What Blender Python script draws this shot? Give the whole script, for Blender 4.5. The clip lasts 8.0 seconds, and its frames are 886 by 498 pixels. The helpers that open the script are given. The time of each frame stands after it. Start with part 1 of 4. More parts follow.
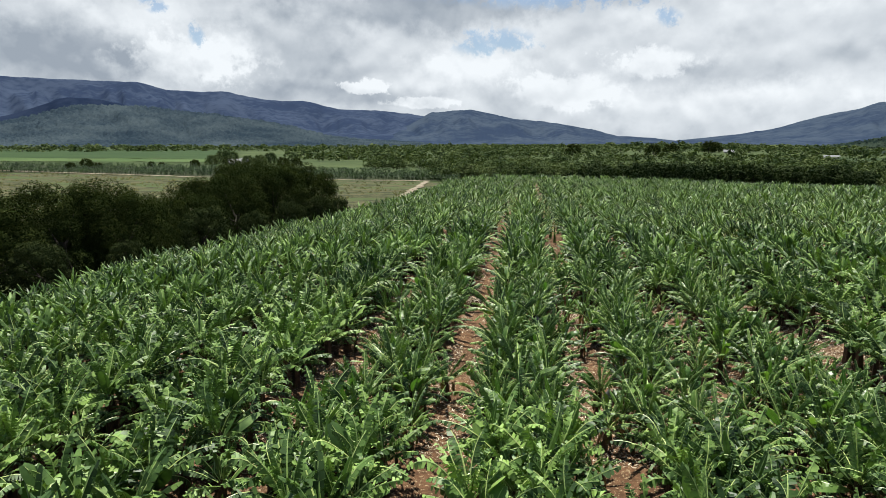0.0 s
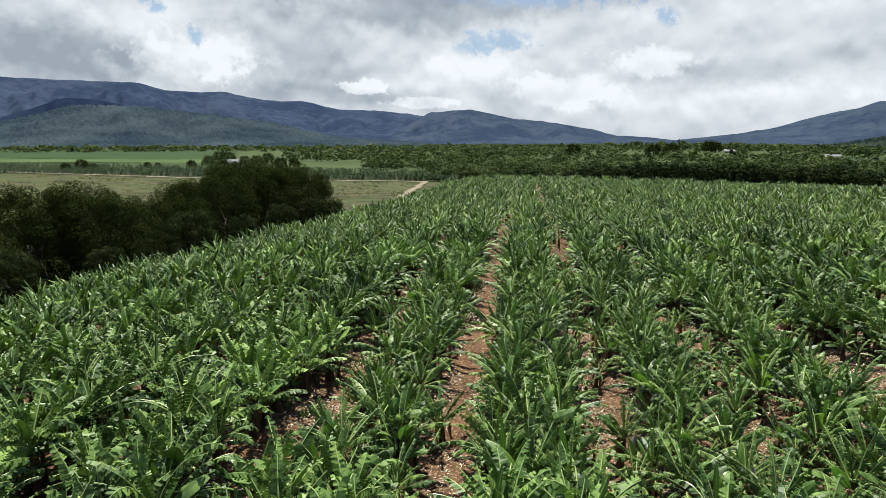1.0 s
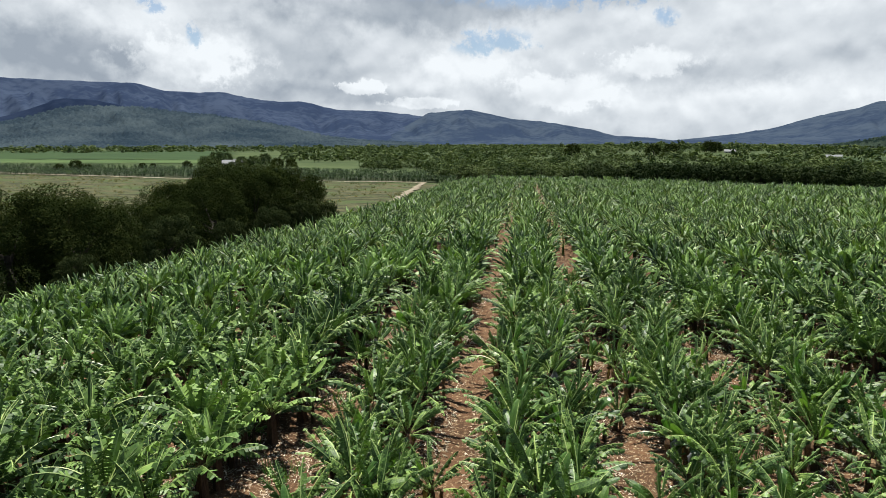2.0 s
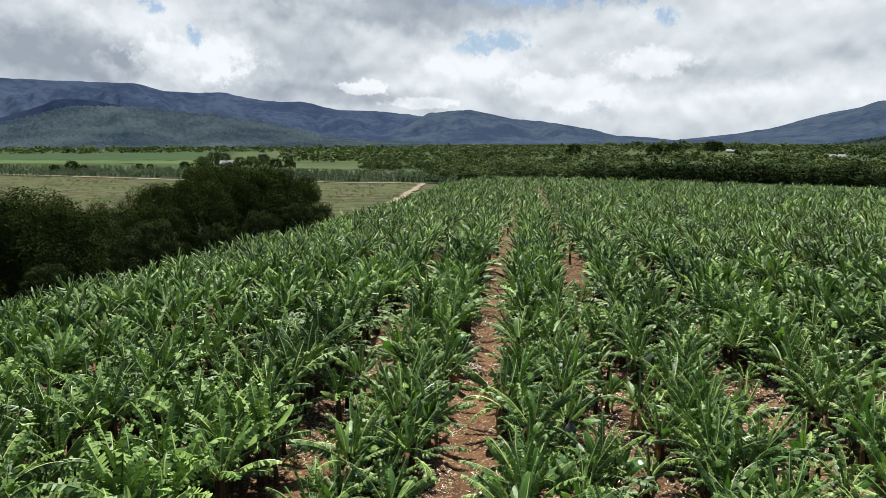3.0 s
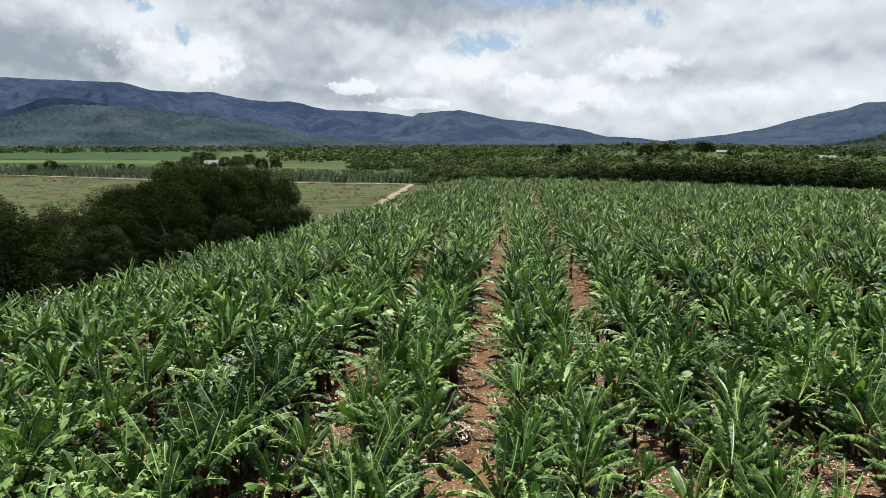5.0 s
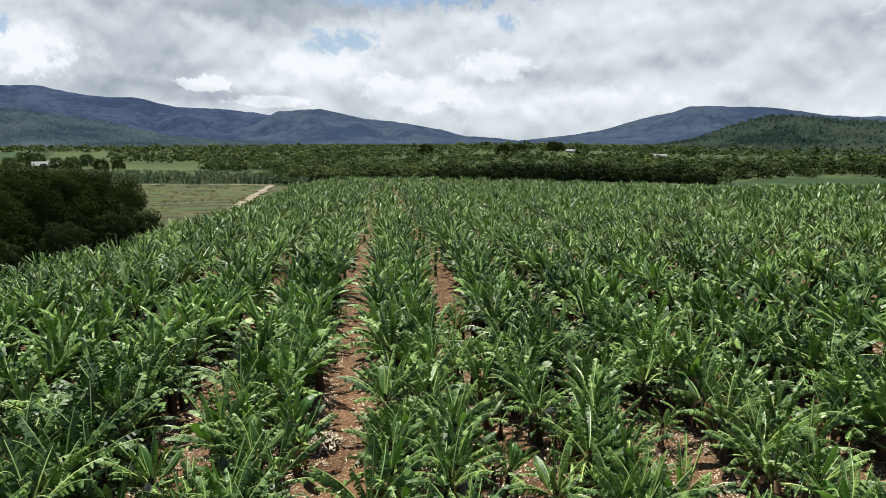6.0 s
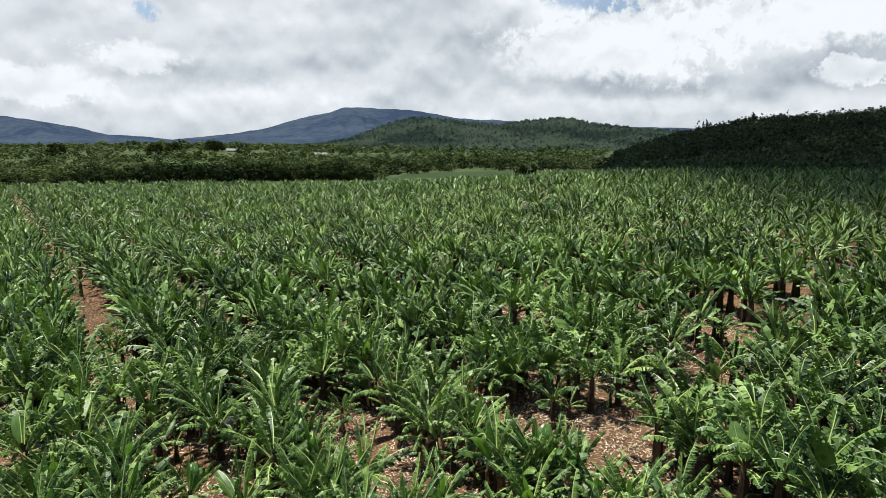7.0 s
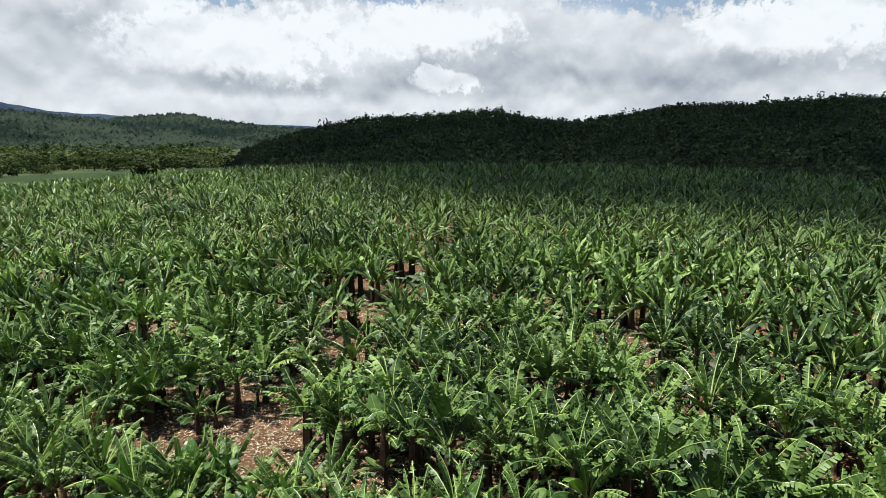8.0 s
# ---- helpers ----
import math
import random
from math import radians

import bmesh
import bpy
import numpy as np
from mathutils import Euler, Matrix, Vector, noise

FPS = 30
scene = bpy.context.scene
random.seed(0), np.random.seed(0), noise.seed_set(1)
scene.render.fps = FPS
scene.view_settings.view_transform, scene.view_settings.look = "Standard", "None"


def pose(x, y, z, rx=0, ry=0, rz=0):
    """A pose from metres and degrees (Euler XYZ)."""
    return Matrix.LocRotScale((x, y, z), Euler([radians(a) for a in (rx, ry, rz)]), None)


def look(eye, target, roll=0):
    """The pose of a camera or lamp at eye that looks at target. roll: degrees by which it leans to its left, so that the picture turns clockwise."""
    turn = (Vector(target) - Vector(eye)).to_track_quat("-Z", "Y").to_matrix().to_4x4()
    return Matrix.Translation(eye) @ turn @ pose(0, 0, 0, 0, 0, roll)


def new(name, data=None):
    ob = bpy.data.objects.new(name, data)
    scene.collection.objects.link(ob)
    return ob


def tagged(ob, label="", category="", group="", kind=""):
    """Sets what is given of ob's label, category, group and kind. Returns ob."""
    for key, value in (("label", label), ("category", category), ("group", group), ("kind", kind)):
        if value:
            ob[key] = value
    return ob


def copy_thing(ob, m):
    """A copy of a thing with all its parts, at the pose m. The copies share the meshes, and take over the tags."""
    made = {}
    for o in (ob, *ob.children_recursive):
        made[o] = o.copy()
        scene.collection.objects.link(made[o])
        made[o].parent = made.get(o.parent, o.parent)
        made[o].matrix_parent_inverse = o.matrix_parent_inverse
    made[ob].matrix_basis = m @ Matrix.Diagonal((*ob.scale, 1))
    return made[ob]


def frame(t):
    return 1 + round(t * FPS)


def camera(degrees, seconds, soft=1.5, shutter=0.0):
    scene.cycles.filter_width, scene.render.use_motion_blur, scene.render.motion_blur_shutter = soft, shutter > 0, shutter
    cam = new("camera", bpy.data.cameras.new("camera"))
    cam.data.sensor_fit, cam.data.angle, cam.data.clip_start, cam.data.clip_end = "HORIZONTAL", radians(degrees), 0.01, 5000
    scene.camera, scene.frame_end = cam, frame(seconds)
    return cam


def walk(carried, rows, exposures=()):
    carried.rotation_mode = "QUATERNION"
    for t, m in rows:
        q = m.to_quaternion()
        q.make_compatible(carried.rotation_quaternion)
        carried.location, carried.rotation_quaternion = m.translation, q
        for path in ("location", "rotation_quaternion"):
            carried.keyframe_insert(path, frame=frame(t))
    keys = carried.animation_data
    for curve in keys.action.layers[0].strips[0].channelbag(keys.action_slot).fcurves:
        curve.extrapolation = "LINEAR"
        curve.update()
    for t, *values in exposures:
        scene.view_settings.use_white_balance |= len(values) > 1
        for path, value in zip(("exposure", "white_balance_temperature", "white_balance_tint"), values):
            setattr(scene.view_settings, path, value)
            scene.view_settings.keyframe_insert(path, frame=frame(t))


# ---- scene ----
cam = camera(70.5, 8.0, soft=0.7)
PATH = [
    (0, (2.481, -8.055, 8.6), (2.222, -6.101, 8.261), 0.1),
    (0.5, (2.359, -6.611, 8.578), (2.1, -4.656, 8.239), 0.0),
    (1, (2.21, -4.852, 8.566), (1.953, -2.898, 8.227), 0.0),
    (1.5, (2.08, -3.147, 8.541), (1.825, -1.193, 8.203), -0.0),
    (1.7, (2.044, -2.447, 8.537), (1.79, -0.493, 8.199), -0.0),
    (2.8, (1.767, 1.378, 8.559), (1.511, 3.333, 8.221), -0.1),
    (3, (1.735, 2.15, 8.558), (1.479, 4.105, 8.22), -0.1),
    (3.5, (1.604, 4.181, 8.515), (1.349, 6.135, 8.177), -0.1),
    (4, (1.489, 6.033, 8.495), (1.237, 7.988, 8.158), -0.0),
    (4.2, (1.462, 6.5, 8.488), (1.212, 8.455, 8.151), -0.0),
    (5.3, (1.399, 7.741, 8.398), (1.214, 9.704, 8.061), 0.1),
    (5.5, (1.427, 7.818, 8.401), (1.306, 9.786, 8.063), 0.1),
    (6, (1.507, 7.916, 8.401), (1.707, 9.877, 8.063), 0.1),
    (6.5, (1.557, 7.935, 8.39), (2.187, 9.802, 8.051), 0.1),
    (7, (1.615, 7.88, 8.373), (2.763, 9.482, 8.034), 0.1),
    (7.5, (1.688, 7.844, 8.346), (3.226, 9.077, 8.007), 0.1),
    (8, (1.771, 7.824, 8.334), (3.602, 8.551, 7.99), 0.2),
]
walk(cam, [(t, look(eye, target, roll)) for t, eye, target, roll in PATH], exposures=[(0, 0.85), (8, 0.85)])

# ---- world, sun and exposure ----
SUN_AZ, SUN_EL = -14.0, 72.0


def node(tree, kind, **sockets):
    n = tree.nodes.new(kind)
    for key, value in sockets.items():
        n.inputs[key.replace("_", " ")].default_value = value
    return n


def maths(tree, op, a, b=None, clamp=False):
    n = tree.nodes.new("ShaderNodeMath")
    n.operation, n.use_clamp = op, clamp
    for i, v in enumerate((a, b)):
        if v is None:
            continue
        if isinstance(v, (int, float)):
            n.inputs[i].default_value = v
        else:
            tree.links.new(v, n.inputs[i])
    return n.outputs[0]


def span(tree, value, lo, hi, a=0.0, b=1.0):
    n = tree.nodes.new("ShaderNodeMapRange")
    n.interpolation_type = "SMOOTHSTEP"
    for key, v in (("From Min", lo), ("From Max", hi), ("To Min", a), ("To Max", b)):
        n.inputs[key].default_value = v
    tree.links.new(value, n.inputs["Value"])
    return n.outputs["Result"]


def mixed(tree, fac, a, b, blend="MIX"):
    n = tree.nodes.new("ShaderNodeMix")
    n.data_type, n.blend_type = "RGBA", blend
    for key, v in ((0, fac), (6, a), (7, b)):
        if isinstance(v, (int, float)):
            n.inputs[key].default_value = v
        elif isinstance(v, tuple):
            n.inputs[key].default_value = (*v[:3], 1)
        else:
            tree.links.new(v, n.inputs[key])
    return n.outputs[2]


def toward(az, el):
    a, e = radians(az), radians(el)
    return Vector((math.sin(a) * math.cos(e), math.cos(a) * math.cos(e), math.sin(e)))


world = bpy.data.worlds.new("sky")
scene.world = world
world.use_nodes = True
wt = world.node_tree
wt.nodes.clear()
sky = wt.nodes.new("ShaderNodeTexSky")
sky.sky_type, sky.sun_disc = "NISHITA", False
sky.sun_elevation, sky.sun_rotation = radians(SUN_EL), radians(SUN_AZ)
coord = wt.nodes.new("ShaderNodeTexCoord")


sep = wt.nodes.new("ShaderNodeSeparateXYZ")
wt.links.new(coord.outputs["Generated"], sep.inputs[0])
AZIM = maths(wt, "MULTIPLY", maths(wt, "ARCTAN2", sep.outputs[0], sep.outputs[1]), 57.2958)
ELEV = maths(wt, "MULTIPLY", maths(wt, "ARCSINE", sep.outputs[2]), 57.2958)


def cloud_noise(lift, scale, detail, rough, flat=2.0):
    m = wt.nodes.new("ShaderNodeMapping")
    m.inputs["Scale"].default_value = (1, 1, flat)
    m.inputs["Location"].default_value = (0.37, 0.11, 0.2 + lift)
    wt.links.new(coord.outputs["Generated"], m.inputs["Vector"])
    n = node(wt, "ShaderNodeTexNoise", Scale=scale, Detail=detail, Roughness=rough, Distortion=0.15)
    wt.links.new(m.outputs[0], n.inputs["Vector"])
    return n.outputs["Fac"]


def billow(lift, scale):
    """Heaped, rounded cloud tops."""
    m = wt.nodes.new("ShaderNodeMapping")
    m.inputs["Scale"].default_value = (1, 1, 1.25)
    m.inputs["Location"].default_value = (0.37, 0.11, 0.2 + lift)
    wt.links.new(coord.outputs["Generated"], m.inputs["Vector"])
    w = node(wt, "ShaderNodeTexNoise", Scale=9.0, Detail=5, Roughness=0.6)
    wt.links.new(m.outputs[0], w.inputs["Vector"])
    off = wt.nodes.new("ShaderNodeVectorMath")
    off.operation = "MULTIPLY_ADD"
    off.inputs[1].default_value = (0.09, 0.09, 0.09)
    wt.links.new(w.outputs["Color"], off.inputs[0])
    wt.links.new(m.outputs[0], off.inputs[2])
    v = wt.nodes.new("ShaderNodeTexVoronoi")
    v.feature, v.normalize = "SMOOTH_F1", True
    for key, value in (("Scale", scale), ("Detail", 2.0), ("Roughness", 0.45), ("Smoothness", 0.5)):
        v.inputs[key].default_value = value
    wt.links.new(off.outputs[0], v.inputs["Vector"])
    return maths(wt, "SUBTRACT", 1.0, v.outputs["Distance"])


WARP_A = maths(wt, "MULTIPLY", maths(wt, "SUBTRACT", cloud_noise(0.3, 13, 8, 0.58, 1.0), 0.5), 1.0)
WARP_C = maths(wt, "MULTIPLY", maths(wt, "SUBTRACT", cloud_noise(0.5, 60, 6, 0.65, 1.0), 0.5), 1.0)
WARP_B = maths(wt, "MULTIPLY", maths(wt, "SUBTRACT", cloud_noise(0.9, 15, 8, 0.58, 1.0), 0.5), 1.0)


def heap(az, el, wide, tall, soft, ragged=2.2, fine=0.0):
    """How far a direction lies inside one ragged cloud or gap."""
    u = maths(wt, "ADD", maths(wt, "DIVIDE", maths(wt, "SUBTRACT", AZIM, az), wide), maths(wt, "ADD", maths(wt, "MULTIPLY", WARP_A, ragged), maths(wt, "MULTIPLY", WARP_C, fine)))
    v = maths(wt, "ADD", maths(wt, "DIVIDE", maths(wt, "SUBTRACT", ELEV, el), tall), maths(wt, "SUBTRACT", maths(wt, "MULTIPLY", WARP_B, ragged), maths(wt, "MULTIPLY", WARP_C, fine)))
    q = maths(wt, "SQRT", maths(wt, "ADD", maths(wt, "MULTIPLY", u, u), maths(wt, "MULTIPLY", v, v)))
    return span(wt, q, 1 + soft, 1 - soft)


dens = cloud_noise(0.0, 9, 6, 0.48, 1.2)
broad = cloud_noise(0.7, 6.0, 4, 0.5, 1.6)
rim = maths(wt, "SUBTRACT", billow(0.0, 8), billow(0.020, 8))
tone = maths(wt, "ADD", maths(wt, "MULTIPLY", rim, 2.3), maths(wt, "MULTIPLY", maths(wt, "SUBTRACT", dens, 0.5), 0.55))
tone = maths(wt, "ADD", tone, maths(wt, "MULTIPLY", maths(wt, "SUBTRACT", broad, 0.5), 0.4))
tone = maths(wt, "ADD", tone, 0.64)
# grey undersides, then bright heaps: azimuth, elevation, half width, half height, softness, strength
UNDERSIDES = ((-38, 6.6, 8, 2.2, 0.6, -0.42), (-11, 11.2, 10, 1.7, 0.5, -0.42), (-19, 3.9, 9, 0.9, 0.5, -0.30), (-21, 7.2, 4, 2.0, 0.7, -0.18), (14, 5.2, 6, 1.0, 0.6, -0.14),
                                       (39, 8.6, 3.5, 0.9, 0.6, -0.16), (50, 4.6, 9, 0.8, 0.6, -0.34), (72, 5.6, 9, 1.9, 0.7, -0.36), (92, 5.5, 10, 1.2, 0.6, -0.22))
HEAPS = ((-28, 6.6, 5.5, 1.8, 0.6, 0.40), (-33, 9.6, 6, 1.4, 0.6, 0.22), (-14.4, 4.75, 2.1, 0.75, 0.25, 0.50), (-9.5, 3.4, 3, 0.5, 0.3, 0.34), (-5, 6.6, 5, 1.6, 0.6, 0.22), (3, 4.2, 5, 1.3, 0.5, 0.34),
                                       (10, 6.4, 3.6, 1.2, 0.5, 0.34), (22, 4.0, 7, 0.8, 0.7, 0.14), (51, 8.0, 8, 3.0, 0.5, 0.36), (68.3, 5.2, 2.6, 1.2, 0.3, 0.52), (66, 9.6, 10, 2.0, 0.5, 0.36), (54, 3.0, 6, 0.6, 0.6, 0.14), (97, 8.8, 7, 2.6, 0.4, 0.34))
for az, el, wide, tall, soft, much in UNDERSIDES + HEAPS:
    tone = maths(wt, "ADD", tone, maths(wt, "MULTIPLY", heap(az, el, wide, tall, soft * (0.6 if much > 0.3 else 1.0), 2.0, 1.8 if much > 0 else 0.6), much))
tone = maths(wt, "MINIMUM", maths(wt, "MAXIMUM", tone, 0.14), 1.0)
# gaps of blue
gap = maths(wt, "MULTIPLY", span(wt, dens, 0.30, 0.22), 0.7)
for az, el, wide, tall, soft in ((-28.3, 8.5, 0.5, 0.8, 0.4), (-31.2, 10.5, 0.7, 0.5, 0.4), (-2.2, 8.7, 1.9, 0.8, 0.5), (-4.5, 8.3, 1.5, 0.8, 0.6), (11.4, 10.0, 0.7, 0.6, 0.5), (2, 12.2, 8, 0.8, 0.5), (48.5, 11.6, 3.0, 0.8, 0.4),
                                 (63, 12.3, 4.5, 0.9, 0.3), (86, 11.6, 7, 1.2, 0.35), (103, 11.6, 3, 1.2, 0.35)):
    gap = maths(wt, "MAXIMUM", gap, maths(wt, "MULTIPLY", heap(az, el, wide, tall, soft + 0.1, 1.2, 4.5), 0.72))
gap = maths(wt, "MAXIMUM", gap, maths(wt, "MULTIPLY", span(wt, ELEV, 13.5, 24), span(wt, broad, 0.66, 0.56)))
grey = mixed(wt, tone, (0.25, 0.305, 0.375), (0.90, 0.95, 0.99))
blue = mixed(wt, 1.0, sky.outputs[0], (0.088, 0.100, 0.110), "MULTIPLY")
colour = mixed(wt, gap, grey, blue)
back = node(wt, "ShaderNodeBackground", Strength=0.555)
wt.links.new(colour, back.inputs["Color"])
wt.links.new(back.outputs[0], wt.nodes.new("ShaderNodeOutputWorld").inputs[0])

sun = new("sun", bpy.data.lights.new("sun", "SUN"))
sun.data.energy, sun.data.angle, sun.data.color = 5.25, radians(0.53), (1.0, 0.96, 0.88)
sun.matrix_world = look(toward(SUN_AZ, SUN_EL) * 200, (0, 0, 0))


# ---- materials ----
def surface(name, dark, light, rough=0.8, scale=3.0, fine=40.0, bump=0.3, spread=0.0, through_light=0.0, island=False,
            spec=0.3, stretch=(1, 1, 1), extra=None, low=0.38, high=0.62, world_space=False):
    """Two-tone surface: broad patches and fine grain, relief, chance variation from piece to piece."""
    m = bpy.data.materials.new(name)
    m.use_nodes = True
    t = m.node_tree
    t.nodes.clear()
    out = t.nodes.new("ShaderNodeOutputMaterial")
    b = node(t, "ShaderNodeBsdfPrincipled", Roughness=rough)
    b.inputs["Specular IOR Level"].default_value = spec
    if world_space:
        place = t.nodes.new("ShaderNodeNewGeometry").outputs["Position"]
    else:
        place = t.nodes.new("ShaderNodeTexCoord").outputs["Object"]
    mp = t.nodes.new("ShaderNodeMapping")
    mp.inputs["Scale"].default_value = stretch
    t.links.new(place, mp.inputs["Vector"])
    n1 = node(t, "ShaderNodeTexNoise", Scale=scale, Detail=5, Roughness=0.6)
    n2 = node(t, "ShaderNodeTexNoise", Scale=fine, Detail=3, Roughness=0.65)
    for n in (n1, n2):
        t.links.new(mp.outputs[0], n.inputs["Vector"])
    fac = span(t, maths(t, "ADD", maths(t, "MULTIPLY", n1.outputs["Fac"], 0.6), maths(t, "MULTIPLY", n2.outputs["Fac"], 0.4)), low, high)
    col = mixed(t, fac, dark, light)
    if extra:
        n3 = node(t, "ShaderNodeTexNoise", Scale=extra[1], Detail=6, Roughness=0.7)
        t.links.new(mp.outputs[0], n3.inputs["Vector"])
        col = mixed(t, span(t, n3.outputs["Fac"], extra[2], extra[2] + 0.08), col, extra[0])
    if spread:
        if island:
            chance = t.nodes.new("ShaderNodeNewGeometry").outputs["Random Per Island"]
        else:
            chance = t.nodes.new("ShaderNodeObjectInfo").outputs["Random"]
        hsv = t.nodes.new("ShaderNodeHueSaturation")
        t.links.new(span(t, chance, 0, 1, 1 - spread, 1 + spread), hsv.inputs["Value"])
        t.links.new(span(t, chance, 0, 1, 0.515, 0.485), hsv.inputs["Hue"])
        t.links.new(col, hsv.inputs["Color"])
        col = hsv.outputs[0]
    t.links.new(col, b.inputs["Base Color"])
    if bump:
        bp = node(t, "ShaderNodeBump", Strength=bump, Distance=0.04)
        t.links.new(n2.outputs["Fac"], bp.inputs["Height"])
        t.links.new(bp.outputs[0], b.inputs["Normal"])
    shader = b.outputs[0]
    if through_light:
        tr = t.nodes.new("ShaderNodeBsdfTranslucent")
        warm = mixed(t, 1.0, col, (1.4, 1.6, 0.7), "MULTIPLY")
        t.links.new(warm, tr.inputs["Color"])
        mx = node(t, "ShaderNodeMixShader", Fac=through_light)
        t.links.new(shader, mx.inputs[1])
        t.links.new(tr.outputs[0], mx.inputs[2])
        shader = mx.outputs[0]
    t.links.new(shader, out.inputs[0])
    return m


M_BLADE = surface("banana_blade", (0.025, 0.058, 0.0125), (0.126, 0.220, 0.050), 0.46, 2.5, 30, 0.15, 0.45, 0.08, spec=0.34)
M_YOUNG = surface("young_blade", (0.052, 0.116, 0.0208), (0.096, 0.184, 0.04), 0.38, 2.5, 30, 0.1, 0.25, 0.3, spec=0.45)
M_RIB = surface("midrib", (0.20, 0.29, 0.075), (0.31, 0.40, 0.14), 0.4, 3, 30, 0.1, 0.2, spec=0.5)
M_BLADE_FAR = surface("banana_blade_far", (0.024, 0.058, 0.0135), (0.122, 0.212, 0.049), 0.5, 0.2, 2, 0.0, 0.55, 0.08, island=True, spec=0.3)
M_RIB_FAR = surface("midrib_far", (0.20, 0.29, 0.075), (0.31, 0.40, 0.14), 0.4, 0.3, 3, 0.0, 0.25, island=True, spec=0.5)
# darker copy of the banana blade: cloud shade over the block put into colour
M_BLOCK = surface("shaded_block_blade", (0.014, 0.034, 0.009), (0.044, 0.084, 0.022), 0.55, 0.2, 2, 0.0, 0.4, 0.1, island=True, spec=0.25)
M_STEM = surface("pseudostem", (0.022, 0.012, 0.008), (0.085, 0.056, 0.028), 0.75, 4, 30, 0.5, 0.3, stretch=(1, 1, 0.25))
M_DRY = surface("dry_leaf", (0.08, 0.048, 0.024), (0.216, 0.144, 0.072), 0.9, 5, 40, 0.5, 0.35, 0.15)
M_BAG = surface("bunch_bag", (0.088, 0.092, 0.096), (0.192, 0.196, 0.2), 0.35, 6, 30, 0.3, 0.3, 0.3, spec=0.5)
M_SOIL = surface("red_soil", (0.046, 0.0255, 0.014), (0.116, 0.064, 0.034), 0.95, 0.35, 6, 0.8, spec=0.1, extra=((0.25, 0.19, 0.115), 11.0, 0.54), world_space=True)
M_LITTER = surface("dry_litter", (0.20, 0.165, 0.11), (0.50, 0.44, 0.34), 0.9, 2, 20, 0.2, 0.45, island=True, spec=0.15)
M_WEED = surface("weed_blade", (0.04, 0.088, 0.02), (0.08, 0.144, 0.032), 0.7, 1, 10, 0, 0.35, 0.25, island=True)
M_STRAW = surface("rough_grass", (0.056, 0.068, 0.024), (0.152, 0.136, 0.064), 0.9, 0.1, 1, 0, 0.35, 0.2, island=True, world_space=True)
M_PLAIN = surface("plain_grass", (0.026, 0.042, 0.013), (0.052, 0.072, 0.024), 0.95, 0.02, 0.25, 0.3, spec=0.1, world_space=True)
M_FALLOW = surface("fallow_grass", (0.024, 0.029, 0.0115), (0.074, 0.070, 0.034), 0.95, 0.16, 1.2, 0.6, spec=0.1, low=0.44, high=0.56, extra=((0.046, 0.066, 0.021), 0.05, 0.49), stretch=(1, 2.2, 1), world_space=True)
# meadow green toned down: shade below the hill is part of this colour
M_MEADOW = surface("shaded_meadow_grass", (0.014, 0.030, 0.009), (0.030, 0.048, 0.015), 0.95, 0.05, 0.6, 0.5, spec=0.1, extra=((0.045, 0.052, 0.024), 0.05, 0.60), world_space=True)
M_CROP = surface("bright_crop", (0.04, 0.0704, 0.0208), (0.064, 0.0976, 0.032), 0.95, 0.02, 0.6, 0.5, spec=0.1, world_space=True)
M_CROP2 = surface("dark_crop", (0.018, 0.038, 0.012), (0.028, 0.052, 0.015), 0.95, 0.02, 0.6, 0.5, spec=0.1, world_space=True)
# ground green darkened in its colour to stand for shade under the plants
M_UNDER = surface("shaded_plantation_floor", (0.0144, 0.0224, 0.008), (0.032, 0.04, 0.016), 0.95, 0.1, 1.0, 0.4, spec=0.1, world_space=True)
M_TRACK = surface("sandy_track", (0.136, 0.112, 0.076), (0.256, 0.224, 0.168), 0.95, 0.3, 3, 0.4, spec=0.1, world_space=True)
M_DARKBARK = surface("dark_bark", (0.016, 0.0144, 0.0112), (0.04, 0.036, 0.0288), 0.95, 3, 20, 0, 0.2, spec=0.1)
# dark foliage, its colour lowered further for cloud shade over the creek
M_DARKLEAF = surface("dark_shaded_foliage", (0.010, 0.0165, 0.005), (0.030, 0.039, 0.0115), 1.0, 0.35, 4, 0, 0.14, 0.06, island=True, spec=0.0)
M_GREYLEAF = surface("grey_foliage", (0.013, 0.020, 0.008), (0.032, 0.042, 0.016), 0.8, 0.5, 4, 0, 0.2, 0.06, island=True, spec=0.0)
M_BELTLEAF = surface("belt_foliage", (0.024, 0.04, 0.016), (0.072, 0.0944, 0.0376), 0.8, 0.06, 0.3, 0, 0.2, 0.15, island=True, spec=0.02, low=0.42, high=0.58, world_space=True)
# hedge green kept dark, with the cloud shade put into the colour
M_HEDGELEAF = surface("shaded_hedge_foliage", (0.0128, 0.0224, 0.008), (0.0288, 0.0416, 0.0136), 0.7, 0.03, 0.3, 0, 0.22, 0.08, island=True, spec=0.02, world_space=True)
M_HILLLEAF = surface("hill_foliage", (0.036, 0.053, 0.027), (0.090, 0.114, 0.053), 0.9, 0.02, 0.3, 0, 0.3, 0.06, island=True, spec=0.02, world_space=True)
# leaf colour shifted grey-blue for haze over the distant slope
M_SLOPELEAF = surface("hazy_slope_foliage", (0.010, 0.017, 0.0155), (0.027, 0.037, 0.029), 0.9, 0.03, 0.3, 0, 0.4, 0.1, island=True, spec=0.0, world_space=True)
M_HILLFLOOR = surface("hill_floor", (0.018, 0.028, 0.013), (0.036, 0.050, 0.022), 0.95, 0.05, 0.5, 0.3, spec=0.1, world_space=True)
